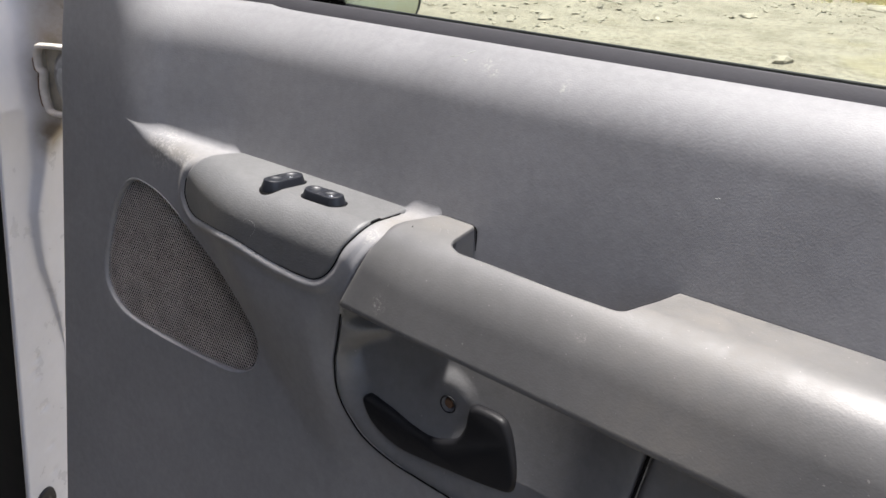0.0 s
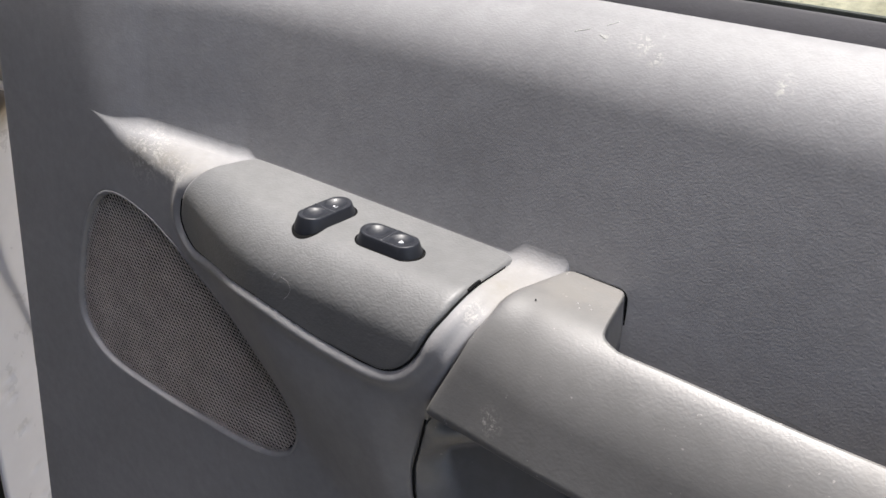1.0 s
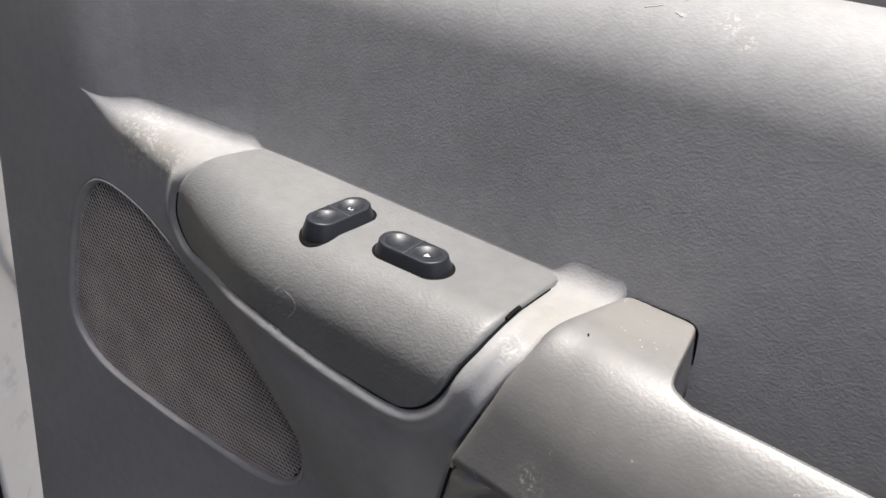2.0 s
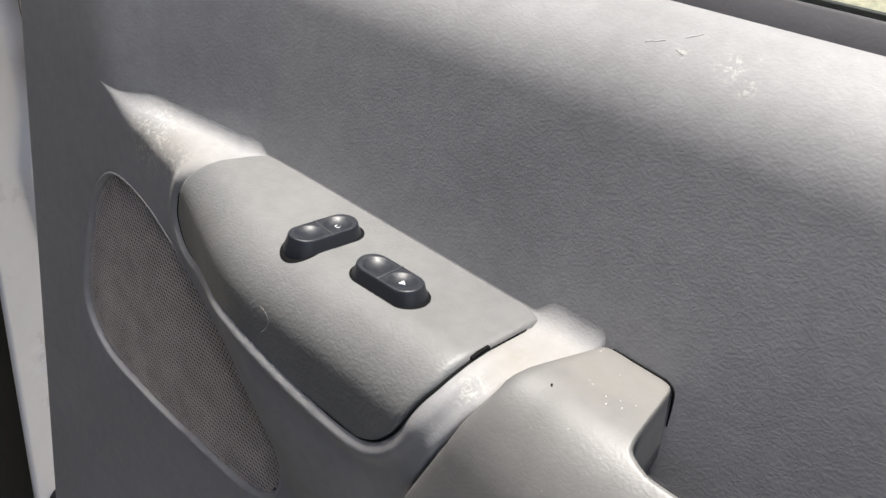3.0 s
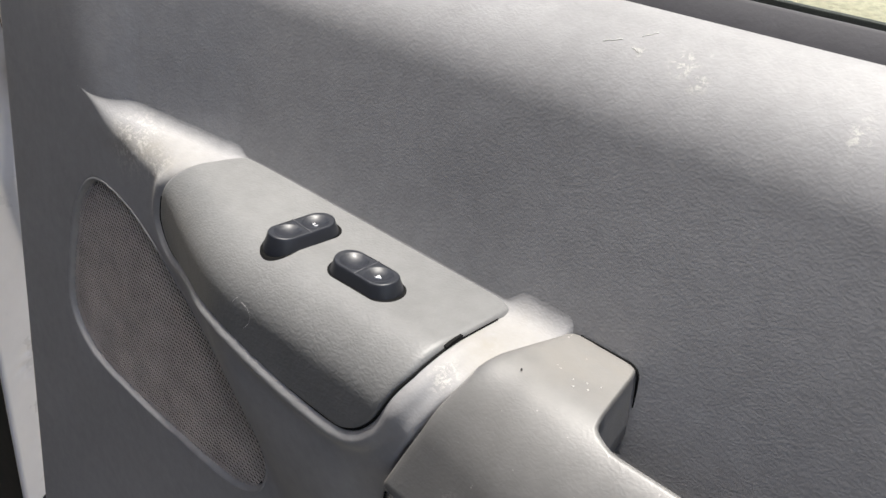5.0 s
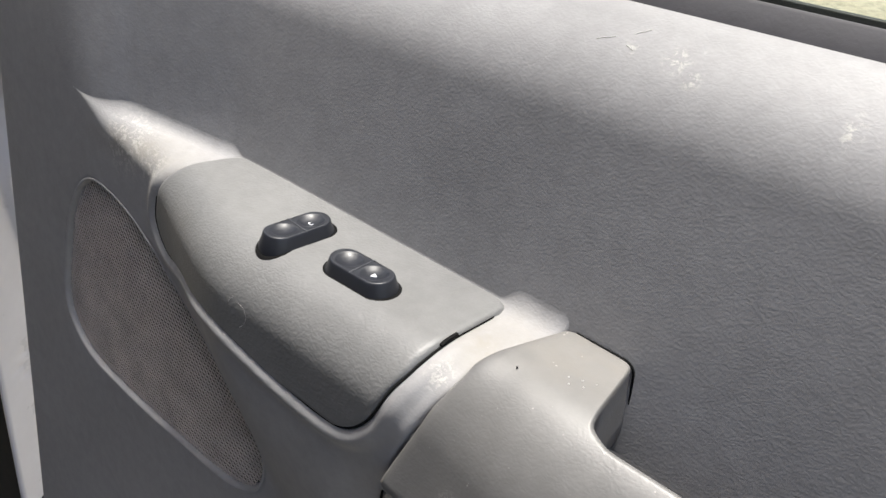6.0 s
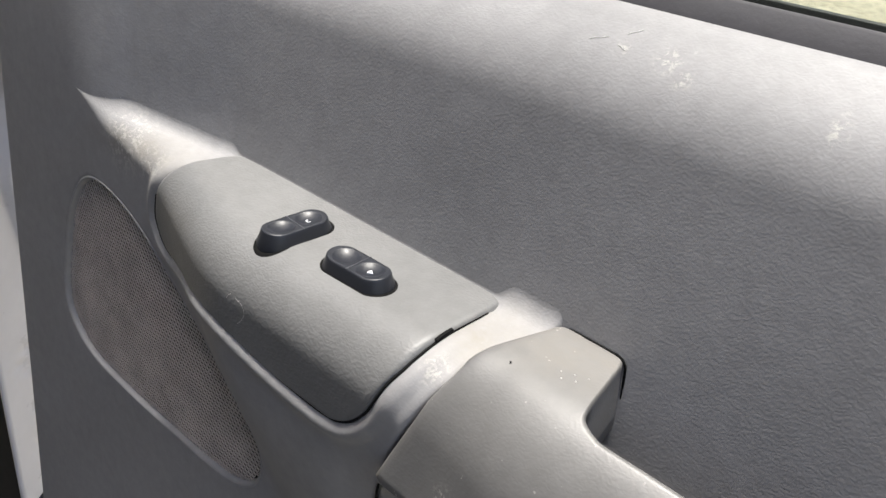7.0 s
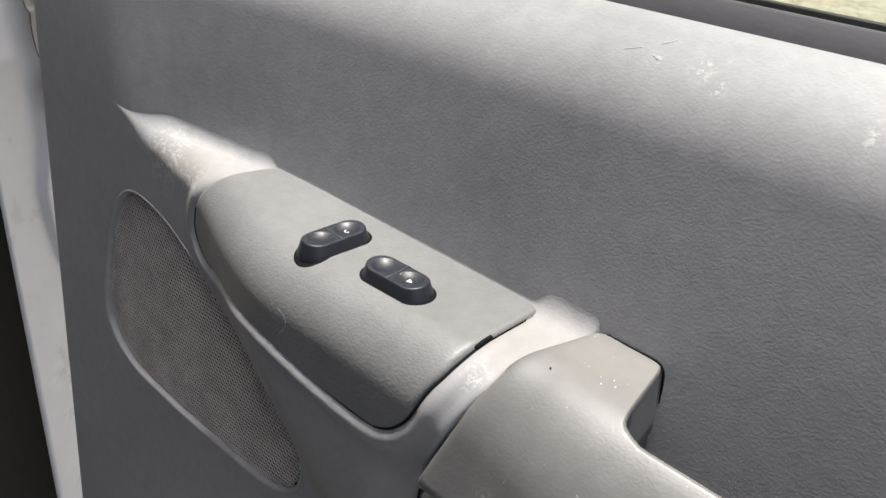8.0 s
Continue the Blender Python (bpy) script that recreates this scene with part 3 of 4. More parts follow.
def seam_curve():
    return [Vector((seam_x(z), 0, z)) for z in [0.96 - 0.002 * i for i in range(88)]] + [Vector((0.2785 + 0.01 * i, 0, 0.785 - 0.0003 * i)) for i in range(46)]


LOBE = (0.2712, 0.8560)


def pocket_edge(z):
    """The slanting joint between handle bezel and pocket panel."""
    return 0.4335 + 0.235 * (z - 0.8828)


def handle_bezel(parent):
    """Dished panel behind the release handle, with a round boss for its screw; it ends at a joint with the pocket panel."""
    ts = [(i / 90) ** 1.6 for i in range(90)] + [0.998, 1.0]
    zs = [0.955 - 0.0026 * i for i in range(52)] + [0.8224 - 0.0008 * (i + 1) for i in range(46)]
    verts = [Vector((seam_x(z) + (pocket_edge(z) - seam_x(z)) * t, 0, z)) for t in ts for z in zs]
    d = curve_distance([(p.x, 0, p.z) for p in seam_curve()], verts)
    for i, p in enumerate(verts):
        q = math.hypot(p.x - LOBE[0], p.z - LOBE[1])
        rim = 1 - sm(0.0, 0.0040 + 0.0300 * sm(0.872, 0.895, p.z) * (1 - sm(0.897, 0.908, p.z)) + 0.0070 * (1 - sm(0.855, 0.885, p.z)) + 0.014 * (1 - sm(0.84, 0.88, p.z)), d[i])
        p.y = -0.032 - 0.002 * sm(0.268, 0.300, p.x) + 0.11 * (max(0.82, p.z) - 0.87)
        p.y += (-0.0545 - p.y) * sm(0.335, 0.425, p.x)
        p.y += (-0.0355 - p.y) * (1 - sm(0.016, 0.028, q))
        p.y += (front_y(p.x, p.z) + 0.0012 - p.y) * rim
        p.y += edge_roll(pocket_edge(p.z) - p.x, 0.003, 0.004)
        p.y += 0.006 * (1 - sm(0.002, 0.0065, q)) + RAKE * (p.z - 1.0)
    faces = grid_faces(len(ts), len(zs))
    bezel = part("handle_bezel", verts, faces, MAT_BEZEL, parent, "shaded grey plastic bezel dished round the release handle")
    v, f = tube([Vector((p.x, lower_y(p.x, p.z) - 0.0008, p.z)) for p in seam_curve() if p.z < 0.914 and (p.z > 0.792 or p.x > 0.285)], 0.0007, False, 6)
    part("gap", v, f, MAT_FELT_SHADE, bezel, "dark joint round the bezel")
    return bezel


def pocket_panel(parent):
    us = [0.0, 0.0005, 0.0015, 0.0035, 0.0065] + [0.01 + 0.01 * i for i in range(32)]
    zs = [0.905 - 0.005 * i for i in range(32)]
    verts = [Vector((pocket_edge(z) + 0.0012 + u, -0.0550 + edge_roll(u, 0.006, 0.008) + RAKE * (z - 1.0), z)) for u in us for z in zs]
    panel = part("pocket_panel", verts, grid_faces(len(us), len(zs)), MAT_BEZEL, parent, "grey plastic panel beside the handle bezel")
    v, f = tube([Vector((pocket_edge(z) + 0.0006, -0.0540 + RAKE * (z - 1.0), z)) for z in zs], 0.0011, False, 6)
    part("gap", v, f, MAT_FELT_SHADE, panel, "dark joint beside the panel")
    return panel


def release_handle(parent):
    """Black lever: a long thin blade that swells into a block at its rear end."""
    outline = [(0.1925, 0.8375), (0.1955, 0.8418), (0.2005, 0.8420), (0.2080, 0.8400), (0.2220, 0.8362), (0.2390, 0.8305), (0.2570, 0.8270), (0.2720, 0.8295), (0.2835, 0.8350),
               (0.2900, 0.8460), (0.2918, 0.8560), (0.2945, 0.8630), (0.3050, 0.8640), (0.3180, 0.8622), (0.3245, 0.8580), (0.3300, 0.8465), (0.3345, 0.8300), (0.3355, 0.8170), (0.3310, 0.8095),
               (0.3180, 0.8076), (0.2950, 0.8070), (0.2700, 0.8072), (0.2450, 0.8075), (0.2280, 0.8095), (0.2100, 0.8165), (0.1980, 0.8265)]
    curve = spline([(a, 0, b) for a, b in outline], 150)
    c = sum(curve, Vector()) / len(curve)
    inward = []
    for i, p in enumerate(curve):
        t = (curve[(i + 1) % 150] - curve[i - 1]).normalized()
        n = Vector((t.z, 0, -t.x))
        inward.append(n if n.dot(c - p) > -9 else n)
    area = sum(curve[i - 1].x * curve[i].z - curve[i].x * curve[i - 1].z for i in range(150))
    sign = 1 if area < 0 else -1
    rings = []
    for off, y in ((0.0, -0.030), (0.0, -0.0385), (0.0007, -0.0402), (0.0018, -0.0415), (0.0034, -0.0422)):
        rings.append([p + inward[i] * (sign * off) + Vector((0, y + RAKE * (p.z - 1.0), 0)) for i, p in enumerate(curve)])
    v, f = rings_solid(rings)
    recess = part("release_handle", v, f, MAT_BLACK, parent, "black plastic inside door release lever")
    return recess


def screw(parent):
    x, z = LOBE
    def ring(r, y, n=20):
        return [Vector((x + r * math.cos(2 * math.pi * i / n), y + RAKE * (z - 1.0), z + r * math.sin(2 * math.pi * i / n))) for i in range(n)]
    v, f = rings_solid([ring(0.0072, -0.0352), ring(0.0068, -0.0362), ring(0.0062, -0.0360), ring(0.0056, -0.0325)], False, True)
    hole = part("screw", v, f, MAT_BLACK, parent, "rusty screw sunk in a dark hole")
    v, f = rings_solid([ring(0.0040, -0.0320), ring(0.0040, -0.0340), ring(0.0028, -0.0350), ring(0.0012, -0.0344)])
    part("screw_head", v, f, MAT_RUST, hole)
    return hole


def speaker_grille(parent):
    """Perforated sheet with round holes in offset rows, felt behind and a rounded lip."""
    def y_at(x, z):
        return lower_y(x, z) + 0.0030
    pitch, row, rx, rz, thick = 0.0035, 0.0027, 0.00165, 0.00125, 0.0007
    cx, cz = -0.045, 0.885
    inner = [(cx + (a - cx) * 0.985, cz + (b - cz) * 0.985) for a, b in speaker_curve]
    verts, faces = [], []
    n, r, z = 8, 0, 0.808
    turns = [(math.cos(2 * math.pi * (i + 0.5) / n), math.sin(2 * math.pi * (i + 0.5) / n)) for i in range(n)]
    while z < 0.972:
        x = -0.17 + (pitch / 2 if r % 2 else 0)
        while x < 0.08:
            if inside(inner, x, z):
                b = len(verts)
                y = y_at(x, z)
                for c, s in turns:
                    k = min(pitch / 2 / abs(c), row / 2 / abs(s))
                    verts.append((x + k * c, y_at(x + k * c, z + k * s), z + k * s))
                verts += [(x + rx * c, y, z + rz * s) for c, s in turns]
                verts += [(x + rx * c, y + thick, z + rz * s) for c, s in turns]
                for i in range(n):
                    j = (i + 1) % n
                    faces.append((b + i, b + j, b + n + j, b + n + i))
                    faces.append((b + n + i, b + n + j, b + 2 * n + j, b + 2 * n + i))
            x += pitch
        z += row
        r += 1
    me = bpy.data.meshes.new("speaker_grille")
    me.from_pydata(verts, [], faces)
    me.materials.append(MAT_GRILLE)
    me.update()
    grille = new("speaker_grille", me)
    grille.parent = parent
    tagged(grille, "dusty grey-brown perforated loudspeaker grille in a rounded lip")
    ring = [Vector((a, lower_y(a, b), b)) for a, b in speaker_curve]
    v, f, at = [], [], {}
    for i in range(44):
        for k in range(32):
            if not inside(speaker_curve, -0.166 + 0.0055 * (i + 0.5), 0.806 + 0.0055 * (k + 0.5)):
                continue
            quad = []
            for a, b in ((i, k), (i + 1, k), (i + 1, k + 1), (i, k + 1)):
                if (a, b) not in at:
                    at[a, b] = len(v)
                    x, z = -0.166 + 0.0055 * a, 0.806 + 0.0055 * b
                    v.append((x, lower_y(x, z) + 0.0056, z))
                quad.append(at[a, b])
            f.append(tuple(quad))
    part("felt", v, f, MAT_FELT_SHADE, grille, "black felt")
    n, lip = len(ring), []
    turn = sum(ring[i - 1].x * ring[i].z - ring[i].x * ring[i - 1].z for i in range(n))
    for off, dy in ((0.0024, 0.0008), (0.0016, -0.0001), (0.0008, -0.0004), (0.0, 0.0), (-0.0008, 0.0012), (-0.0013, 0.0030), (-0.0016, 0.0056)):
        row_pts = []
        for i, p in enumerate(ring):
            t = ring[(i + 1) % n] - ring[i - 1]
            out = Vector((t.z, 0, -t.x)).normalized() * (1 if turn > 0 else -1)
            row_pts.append(p + out * off + Vector((0, dy, 0)))
        lip.append(row_pts)
    v, f = rings_solid(lip, False, False)
    part("lip", v, f, MAT_TRIM, grille, "grey rounded lip")
    return grille


def belt_seals(parent):
    """Inner rubber strip on the sill, the pane behind it and the outer strip."""
    xs = [-0.10 + 0.02 * i for i in range(43)]
    rings = []
    for x in xs:
        z = sill_edge_z(x)
        rings.append([Vector((x, y, z + h)) for y, h in ((0.050, -0.030), (0.0474, -0.003), (0.0476, -0.001), (0.0546, 0.0070), (0.0552, 0.0078), (0.0558, 0.0080), (0.0564, 0.0075), (0.0566, -0.03))])
    v, f = rings_solid(rings)
    part("inner_seal", v, f, MAT_RUBBER, parent, "dark grey rubber window seal")
    rings = []
    for x in xs:
        z = sill_edge_z(x)
        rings.append([Vector((x, y, z + h)) for y, h in ((0.0620, -0.03), (0.0620, 0.0084), (0.0626, 0.0091), (0.0640, 0.0092), (0.066, 0.0072), (0.081, -0.03))])
    v, f = rings_solid(rings)
    part("outer_seal", v, f, MAT_BLACK, parent, "black outer window strip")
    v, f = rounded_box((-0.14, 0.0573, 1.04), (0.74, 0.0611, 1.62), 0.0008, 1)
    pane = part("window_pane", v, f, MAT_GLASS, parent, "clear slightly green side window glass", smooth=False)
    pane.visible_shadow = False


def edge_shade(parent):
    """Black strip painting the shade on the trim's front return edge, fading out below the hinge."""
    zs = [1.005 + 0.01 * i for i in range(30)]
    line = [Vector((door_left(z) - 0.0047, lower_y(-0.22, z) + 0.0150, z)) for z in zs]
    v, f = tube(line, 0.0020, False, 10, 1.0)
    part("edge_shade", v, f, MAT_BLACK, parent, "black strip drawn as shade on the trim's front edge")


def door_shell(parent):
    v, f = rounded_box((-0.19, 0.072, 0.30), (0.76, 0.165, 1.05), 0.02, 4)
    part("door_skin", v, f, MAT_SHELL, parent, "white painted steel door skin")


def scratches(plate, trim, rest):
    """Fine light scratches and paint specks."""
    for line in (((0.0885, 0.0795), (0.0900, 0.0775), (0.0921, 0.0757)), ((0.0955, 0.0768), (0.1005, 0.0780), (0.1025, 0.0812), (0.1002, 0.0856), (0.0968, 0.0890))):
        curve = spline([(a, b, 0) for a, b in line], 30, closed=False)
        v, f = tube([surf(p.x, p.y) + surf_n(p.x, p.y) * 0.0019 for p in curve], 0.00015, False, 5)
        part("scratch", v, f, MAT_SCRATCH, plate, "faint hooked scratch")
    for x0, z0, x1, z1 in ((0.2147, 1.0939, 0.2220, 1.0952), (0.2289, 1.0969, 0.2341, 1.0986), (0.2277, 1.0932, 0.2316, 1.0918), (0.4335, 1.0243, 0.4365, 1.0249)):
        line = []
        for k in range(13):
            x = x0 + (x1 - x0) * k / 12
            z = z0 + (z1 - z0) * k / 12 + 0.00012 * math.sin(k * 0.9 + x0 * 900)
            line.append(upper_point(x, (sill_edge_z(x) - z) / 0.085 * 0.75) + Vector((0, -0.0001, 0.0001)))
        v, f = tube(line, 0.00018, False, 5, 0.3)
        part("scratch", v, f, MAT_SCRATCH, trim, "pale scratch on the sill")
    rnd = random.Random(3)
    for cx, cy in ((0.252, -0.030), (0.2545, -0.0335), (0.257, -0.028), (0.2595, -0.031), (0.235, -0.040), (0.262, -0.026)):
        r = rnd.uniform(0.0003, 0.0005)
        c = Vector((cx, cy, arm_top(cx)))
        rings = [[c + Vector((r * k * math.cos(a), r * k * math.sin(a), h)) for a in [2 * math.pi * i / 7 for i in range(7)]] for k, h in ((1, -0.0004), (0.9, 0.0002), (0.4, 0.0004))]
        v, f = rings_solid(rings)
        part("paint_speck", v, f, MAT_SCRATCH if cx > 0.24 else MAT_BLACK, rest, "tiny speck")


def side_mirror(parent):
    """Outside mirror beyond the front of the window: a dark shell with a greenish silvered glass."""
    c = Vector((-0.074, 0.225, 1.206))
    m = Matrix.Translation(c) @ Matrix.Rotation(radians(91), 4, "Z") @ Matrix.Rotation(radians(-6), 4, "X")
    def ring(w, h, y, n=48):
        out = []
        for i in range(n):
            a = 2 * math.pi * i / n
            ca, sa = math.cos(a), math.sin(a)
            out.append(m @ Vector((w / 2 * math.copysign(abs(ca) ** 0.4, ca), y, h / 2 * math.copysign(abs(sa) ** 0.4, sa))))
        return out
    v, f = rings_solid([ring(0.261, 0.241, 0.0), ring(0.263, 0.243, 0.002), ring(0.265, 0.245, 0.02), ring(0.25, 0.23, 0.06), ring(0.10, 0.14, 0.085)], False, True)
    shell = part("side_mirror", v, f, MAT_HOUSING, parent, "outside mirror with greenish glass in a dark shell")
    v, f = rings_solid([ring(0.260, 0.240, 0.004), ring(0.26, 0.24, 0.002)], True, True)
    part("mirror_glass", v, f, MAT_MIRROR, shell, "greenish silvered mirror glass", smooth=False)
    v, f = rounded_box((-0.03, 0.02, -0.22), (0.03, 0.06, -0.10), 0.01, 3)
    part("arm", [m @ q for q in v], f, MAT_HOUSING, shell)


van = new("van")
van.matrix_world = LEAN
tagged(van, "white van with its front door open, worn grey plastic door trim", "van")
door = van
trim = trim_panel(door)
plate = switch_plate(door)
rocker_switch(door, (0.0972, -0.0352), radians(86), "window")
rocker_switch(door, (0.1443, -0.0371), radians(1), "arrow")
rest = armrest(door)
handle_bezel(door)
pocket_panel(door)
release_handle(door)
screw(door)
speaker_grille(door)
belt_seals(door)
edge_shade(door)
door_shell(door)
scratches(plate, trim, rest)
side_mirror(door)


# ---------------------------------------------------------------- van body beside the hinges
def pillar_left(z):
    return -0.416 + 0.17 * (min(z, 1.0) - 0.8)


def face_x(y, z):
    """The jamb's outer face looks towards the door at a slant."""
    return pillar_left(z) - 0.45 * (y + 0.025)


DENTS = ((0.663, 0.010, 0.008), (0.647, 0.000, 0.008), (0.6355, 0.008, 0.007), (0.583, 0.017, 0.008), (0.515, 0.023, 0.007), (0.469, 0.025, 0.006))


def jamb_outline(z):
    """Across the jamb: the outer face, a fold into a pressed valley that wanders in an S, and the inner face."""
    heights = (0.66, 0.707, 0.754, 0.790, 0.826, 0.868, 0.920, 0.955, 0.990, 1.060)
    fold = float(np.interp(z, heights, (0.060, 0.047, 0.0345, 0.0215, 0.0155, 0.0105, 0.021, 0.020, 0.019, 0.016)))
    valley = float(np.interp(z, heights, (0.001, 0.006, 0.007, 0.008, 0.009, 0.011, 0.0135, 0.018, 0.042, 0.052)))
    inner = 0.09
    corners = [(face_x(-0.0245, z), -0.0245), (face_x(fold, z), fold)]
    corners.append((corners[1][0] + 0.7 * valley, fold + valley))
    corners.append((corners[2][0] - 0.50 * inner, fold + valley + inner))
    corners.append((corners[3][0] - 0.20, fold + valley + inner + 0.25))
    pts = []
    for (xa, ya), (xb, yb), n in zip(corners, corners[1:], (16, 12, 24, 3)):
        pts += [(xa + (xb - xa) * k / n, ya + (yb - ya) * k / n) for k in range(n)]
    pts.append(corners[-1])
    for _ in range(4):
        pts = [pts[0]] + [tuple(0.25 * a + 0.5 * b + 0.25 * c for a, b, c in zip(p, q, r)) for p, q, r in zip(pts, pts[1:], pts[2:])] + [pts[-1]]
    out = []
    for x, y in pts:
        for dz, dy, r in DENTS:
            x -= 0.0028 * math.exp(-(((y - dy) / r) ** 2 + ((z - dz) / (0.5 * r)) ** 2))
        out.append((x, y))
    return out


def hinge_pillar(parent):
    zs = [0.20 + 0.004 * i for i in range(345)]
    rings = []
    for z in zs:
        left = pillar_left(z)
        ring = [Vector((left - 0.60, 0.05, z)), Vector((left - 0.04, 0.05, z))]
        for i in range(7):
            a = math.pi / 2 * i / 6
            ring.append(Vector((left - 0.012 * math.cos(a) - 0.002, -0.014 - 0.012 * math.sin(a), z)))
        ring += [Vector((x, y, z)) for x, y in jamb_outline(z)]
        ring.append(Vector((left - 0.90, ring[-1].y + 0.01, z)))
        rings.append(ring)
    v, f = rings_solid(rings)
    return part("hinge_pillar", v, f, MAT_WHITE, parent, "white painted steel door pillar with stamped recess and dents")


def hinge_bracket(parent):
    """A pressed-steel cup with a bright rim, rust streaks and a bolt inside."""
    x0, x1, z0, z1, y = -0.374, -0.296, 0.9970, 1.0730, 0.028
    path = [(x1, z1), (x0 + 0.014, z1), (x0 + 0.004, z1 - 0.004), (x0, z1 - 0.014), (x0 + 0.001, z1 - 0.026), (x0 + 0.008, z1 - 0.030), (x0 + 0.006, z1 - 0.038),
            (x0 + 0.004, z0 + 0.024), (x0 + 0.008, z0 + 0.007), (x0 + 0.020, z0), (x1, z0)]
    pts = spline([(a, y, b) for a, b in path], 80, closed=False)
    v, f = tube(pts, 0.0034, False, 8, 1.6)
    br = part("hinge_bracket", v, f, MAT_CREAM, parent, "white pressed-steel bracket with rusty edge")
    rings = [[p + Vector((0, d, 0)) for p in pts] for d in (0.0, 0.016)]
    part("cup_wall", rings[0] + rings[1], grid_faces(2, len(pts)), MAT_STAINED, br, "rust-stained inner wall")
    v, f = rounded_box((x0 + 0.002, y + 0.007, z0 + 0.001), (x1, y + 0.015, z1 - 0.001), 0.003, 2)
    part("back_plate", v, f, MAT_STAINED, br)

    def ring(r, yy, n=28):
        return [Vector((x0 + 0.046 + r * math.cos(2 * math.pi * i / n), yy, (z0 + z1) / 2 + 0.002 + r * 1.15 * math.sin(2 * math.pi * i / n))) for i in range(n)]
    v, f = rings_solid([ring(0.026, y + 0.010), ring(0.025, y + 0.005), ring(0.016, y + 0.003), ring(0.012, y + 0.005), ring(0.011, y - 0.001), ring(0.007, y - 0.002)])
    part("bolt", v, f, MAT_STEEL, br, "dull steel bolt")
    tv, tf = tube(pts[24:64], 0.0026, False, 6, 1.0)
    part("rust_edge", [p + Vector((-0.0038, -0.0022, 0)) for p in tv], tf, MAT_RUST, br, "line of brown rust")


def rubber_plug(parent):
    z, y = 0.432, 0.004
    c = Vector((face_x(y, z), y, z))
    n = Vector((1.0, 0.45, 0)).normalized()
    t = Vector((0, 0, 1)).cross(n)

    def ring(r, h, k=32):
        return [c + t * (r * math.cos(2 * math.pi * i / k)) + Vector((0, 0, r * math.sin(2 * math.pi * i / k))) + n * h for i in range(k)]
    v, f = rings_solid([ring(0.020, -0.012), ring(0.020, 0.003), ring(0.0175, 0.006), ring(0.011, 0.004), ring(0.006, 0.006), ring(0.003, 0.007)])
    part("rubber_plug", v, f, MAT_BLACK, parent, "black rubber plug")


# Near-black sheet that paints the shade of the footwell beside the pillar.
def footwell_shade(parent):
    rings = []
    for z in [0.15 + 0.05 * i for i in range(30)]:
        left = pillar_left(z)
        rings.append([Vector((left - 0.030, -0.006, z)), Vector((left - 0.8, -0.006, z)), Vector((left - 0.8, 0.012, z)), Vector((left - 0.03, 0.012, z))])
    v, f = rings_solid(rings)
    part("footwell_shade", v, f, MAT_FELT_SHADE, parent, "near-black sheet drawn as the shaded footwell", smooth=False)


def sky_block(parent):
    """Plain dark wall that closes the place behind the camera: unseen, added to cut sky light."""
    a, b = Vector((-0.66, -0.13, 0)), Vector((2.4, -2.2, 0))
    n = (b - a).cross(Vector((0, 0, 1))).normalized() * 0.08
    rings = [[a + Vector((0, 0, z)), b + Vector((0, 0, z)), b + n + Vector((0, 0, z)), a + n + Vector((0, 0, z))] for z in (0.0, 0.9, 2.35)]
    v, f = rings_solid(rings)
    part("sky_block", v, f, MAT_LIGHT_BLOCK, parent, "unseen dark grey wall that cuts sky light", smooth=False)
    # Unseen slab, added to stop light bouncing up off the ground.
    out = Vector((0.49, 0.87, 0)) * 0.78
    rings = [[a + Vector((0, 0, z)), b + Vector((0, 0, z)), b + out + Vector((0, 0, z)), a + out * 0.4 + Vector((0, 0, z))] for z in (0.20, 0.28)]
    v, f = rings_solid(rings)
    part("bounce_block", v, f, MAT_LIGHT_BLOCK, parent, "unseen dark grey slab that cuts light off the ground", smooth=False)


def low_light_block(parent):
    """Plain dark box behind the eye, low down: unseen, added to dim the lower trim."""
    a, b = Vector((-0.25, -0.46, 0)), Vector((2.1, -1.75, 0))
    n = (b - a).cross(Vector((0, 0, 1))).normalized() * 0.25
    rings = [[a + Vector((0, 0, z)), b + Vector((0, 0, z)), b + n + Vector((0, 0, z)), a + n + Vector((0, 0, z))] for z in (0.40, 0.60, 0.80)]
    v, f = rings_solid(rings)
    part("low_light_block", v, f, MAT_LIGHT_BLOCK, parent, "unseen dark grey box that dims the lower trim", smooth=False)


body = van
low_light_block(body)
hinge_pillar(body)
hinge_bracket(body)
rubber_plug(body)
footwell_shade(body)
sky_block(body)


# ---------------------------------------------------------------- ground outside
def ground():
    xs = [-400, -150, -60, -30] + [-20 + 0.5 * i for i in range(81)] + [30, 60, 150, 400]
    verts = []
    for x in xs:
        for y in xs:
            flat = sm(1.2, 3.0, math.hypot(x, y))
            verts.append((x, y, 0.03 * flat * noise.noise((x * 0.35, y * 0.35, 0.3)) + 0.02 * flat * noise.noise((x * 1.3, y * 1.3, 4.0))))
    ob = new("ground", mesh_of("ground", verts, grid_faces(len(xs), len(xs)), MAT_GROUND))
    tagged(ob, "dry stony earth yard with pale gravel", "ground", kind="structure")


def stone_shape(rnd, unit, m):
    return [m @ (u * rnd.uniform(0.72, 1.18)) for u in unit]


def unit_stone(level):
    bm = bmesh.new()
    bmesh.ops.create_icosphere(bm, subdivisions=level, radius=1.0)
    bm.verts.index_update()
    unit = [v.co.copy() for v in bm.verts]
    tris = [tuple(v.index for v in f.verts) for f in bm.faces]
    bm.free()
    return unit, tris


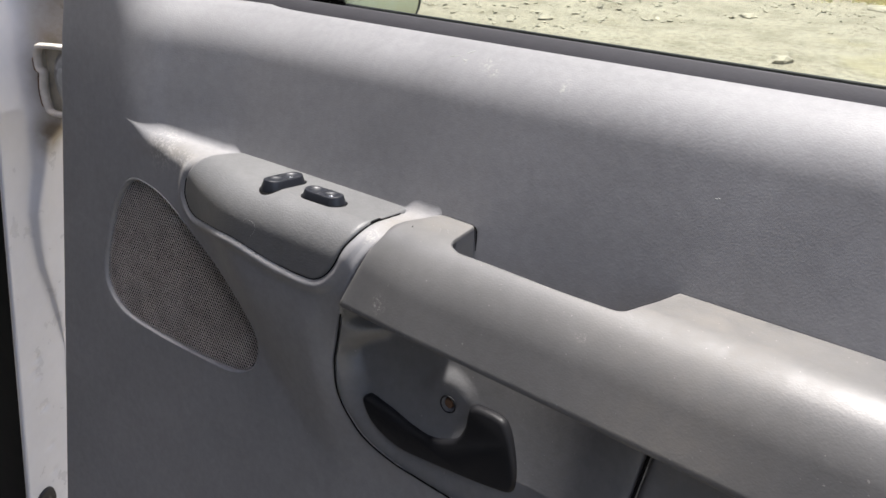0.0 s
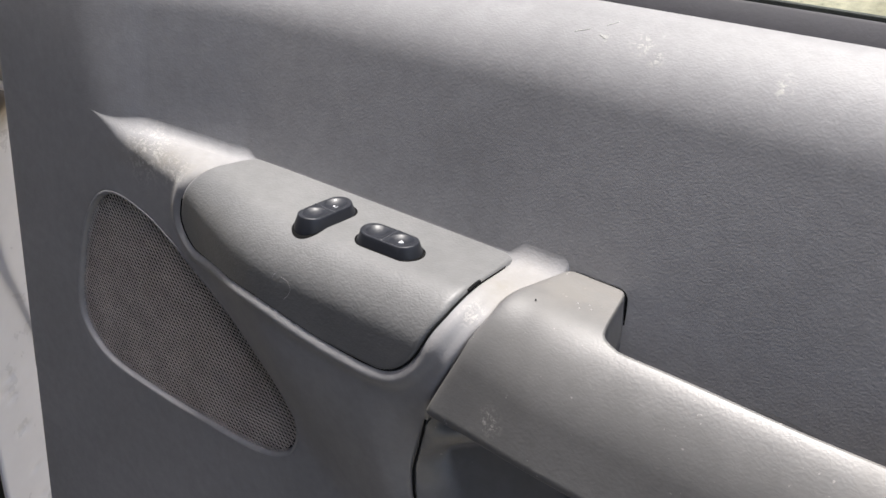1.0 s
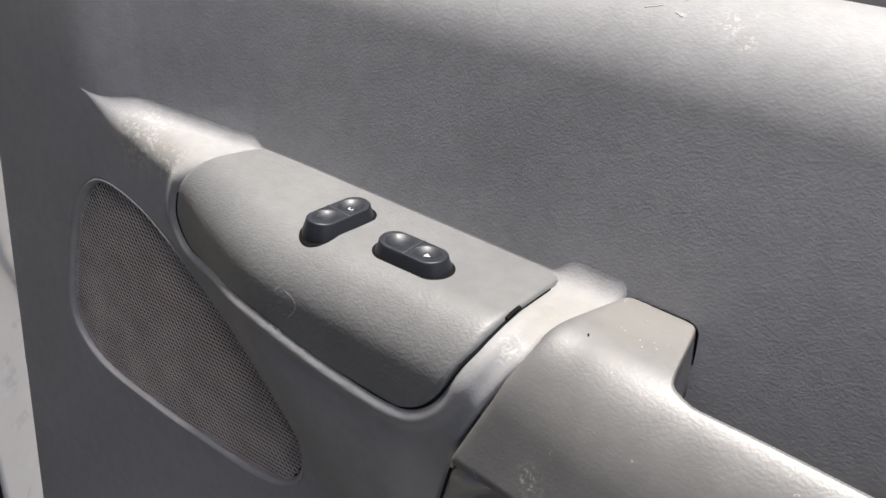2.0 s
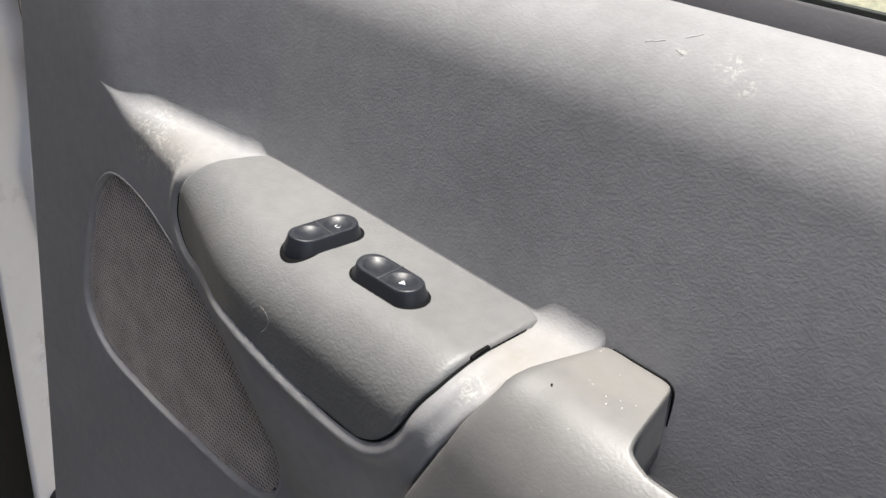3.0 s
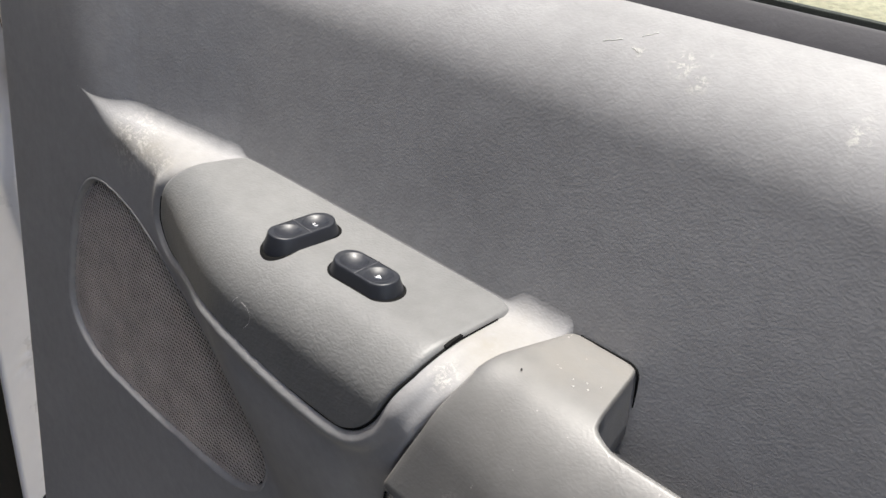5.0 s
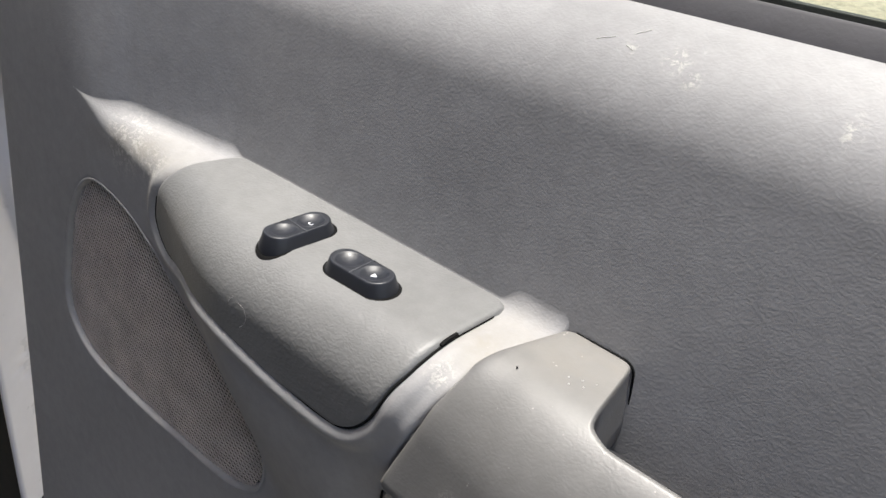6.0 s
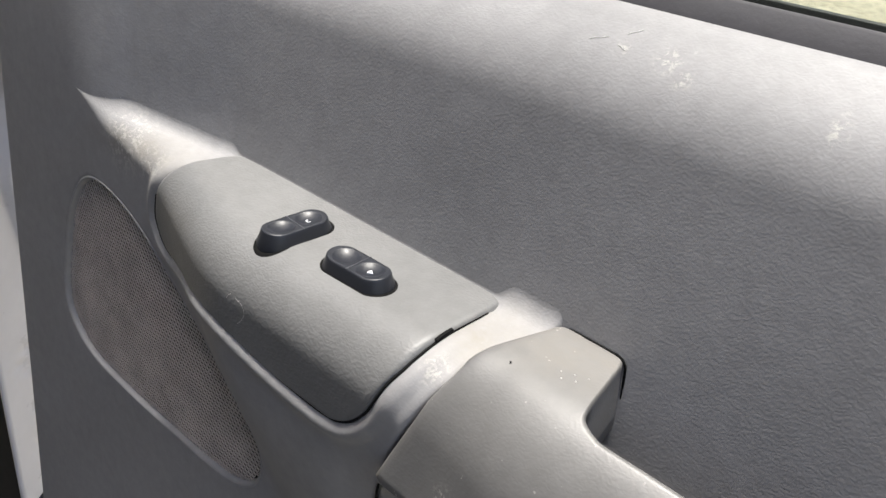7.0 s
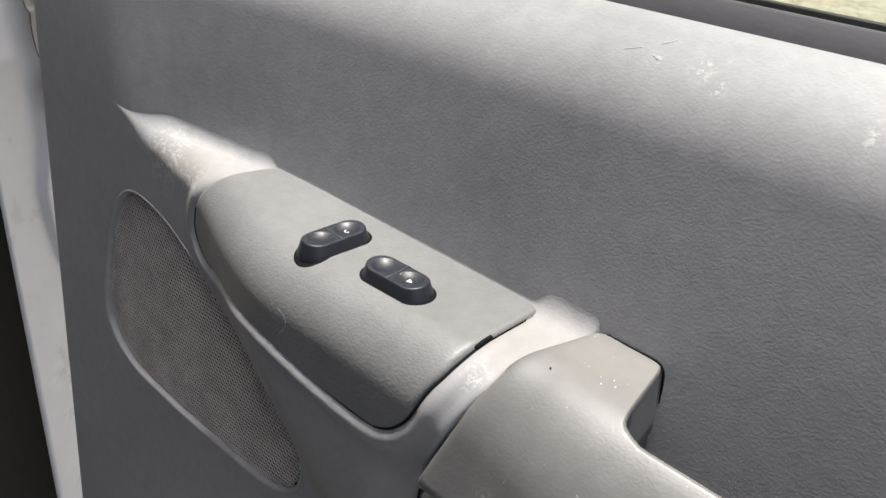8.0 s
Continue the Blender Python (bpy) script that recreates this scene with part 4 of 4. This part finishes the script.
def stones():
    """Loose stones of all sizes strewn over the yard."""
    rnd = random.Random(7)
    unit, tris = unit_stone(1)
    verts, faces = [], []
    for _ in range(8000):
        y = rnd.uniform(2.5, 18) if rnd.random() < 0.5 else rnd.uniform(4.0, 8.0)
        x = rnd.uniform(-11, 4) if y > 8 else rnd.uniform(-5.5, 1)
        r = 0.005 + 0.021 * rnd.random() ** 5
        m = Matrix.Translation((x, y, 0.0)) @ Euler((rnd.uniform(-0.3, 0.3), rnd.uniform(-0.3, 0.3), rnd.uniform(0, 6.3))).to_matrix().to_4x4() @ Matrix.Diagonal((r * rnd.uniform(0.8, 1.8), r * rnd.uniform(0.7, 1.2), r * rnd.uniform(0.25, 0.5), 1))
        b = len(verts)
        verts += stone_shape(rnd, unit, m)
        faces += [tuple(b + i for i in t) for t in tris]
    ob = new("gravel", mesh_of("gravel", verts, faces, MAT_STONE, smooth=False))
    tagged(ob, "loose grey-brown stones strewn over the yard", "gravel", kind="stuff")
    # the larger rocks, each a thing of its own
    unit, tris = unit_stone(2)
    for k in range(26):
        y = rnd.uniform(4.0, 12)
        x = -0.52 * y + rnd.uniform(-2.2, 3.2)
        r = rnd.uniform(0.035, 0.075)
        m = Euler((0, 0, rnd.uniform(0, 6.3))).to_matrix().to_4x4() @ Matrix.Diagonal((r * rnd.uniform(1.0, 1.7), r, r * rnd.uniform(0.35, 0.6), 1))
        rock = new("rock", mesh_of("rock", stone_shape(rnd, unit, m), tris, MAT_STONE, smooth=False))
        rock.location = (x, y, 0.006)
        tagged(rock, "rough grey-brown rock lying on the dry yard", "rock", "rocks in the yard")


def dry_grass():
    """Tufts of straw-yellow grass in patches."""
    rnd = random.Random(11)
    verts, faces = [], []
    for _ in range(170):
        patch = rnd.choice(((-1.0, 7.35, 0.35), (-0.7, 7.2, 0.4), (-1.5, 8.2, 0.6), (-5.2, 12.0, 1.0)))
        cx, cy = patch[0] + rnd.gauss(0, patch[2] * 0.5), patch[1] + rnd.gauss(0, patch[2] * 0.4)
        for _ in range(26):
            a, h, w = rnd.uniform(0, 6.3), rnd.uniform(0.03, 0.09), rnd.uniform(0.002, 0.005)
            x, y = cx + rnd.gauss(0, 0.05), cy + rnd.gauss(0, 0.05)
            dx, dy = math.cos(a) * h * 0.7, math.sin(a) * h * 0.7
            b = len(verts)
            verts += [(x - w, y, -0.01), (x + w, y, -0.01), (x + dx * 0.5, y + dy * 0.5, h * 0.8), (x + dx, y + dy, h)]
            faces += [(b, b + 1, b + 2), (b + 1, b + 3, b + 2)]
    ob = new("dry_grass", mesh_of("dry_grass", verts, faces, MAT_STRAW, smooth=False))
    tagged(ob, "straw-yellow dry grass tufts on the yard", "grass", kind="stuff")


dry_grass()
ground()
stones()
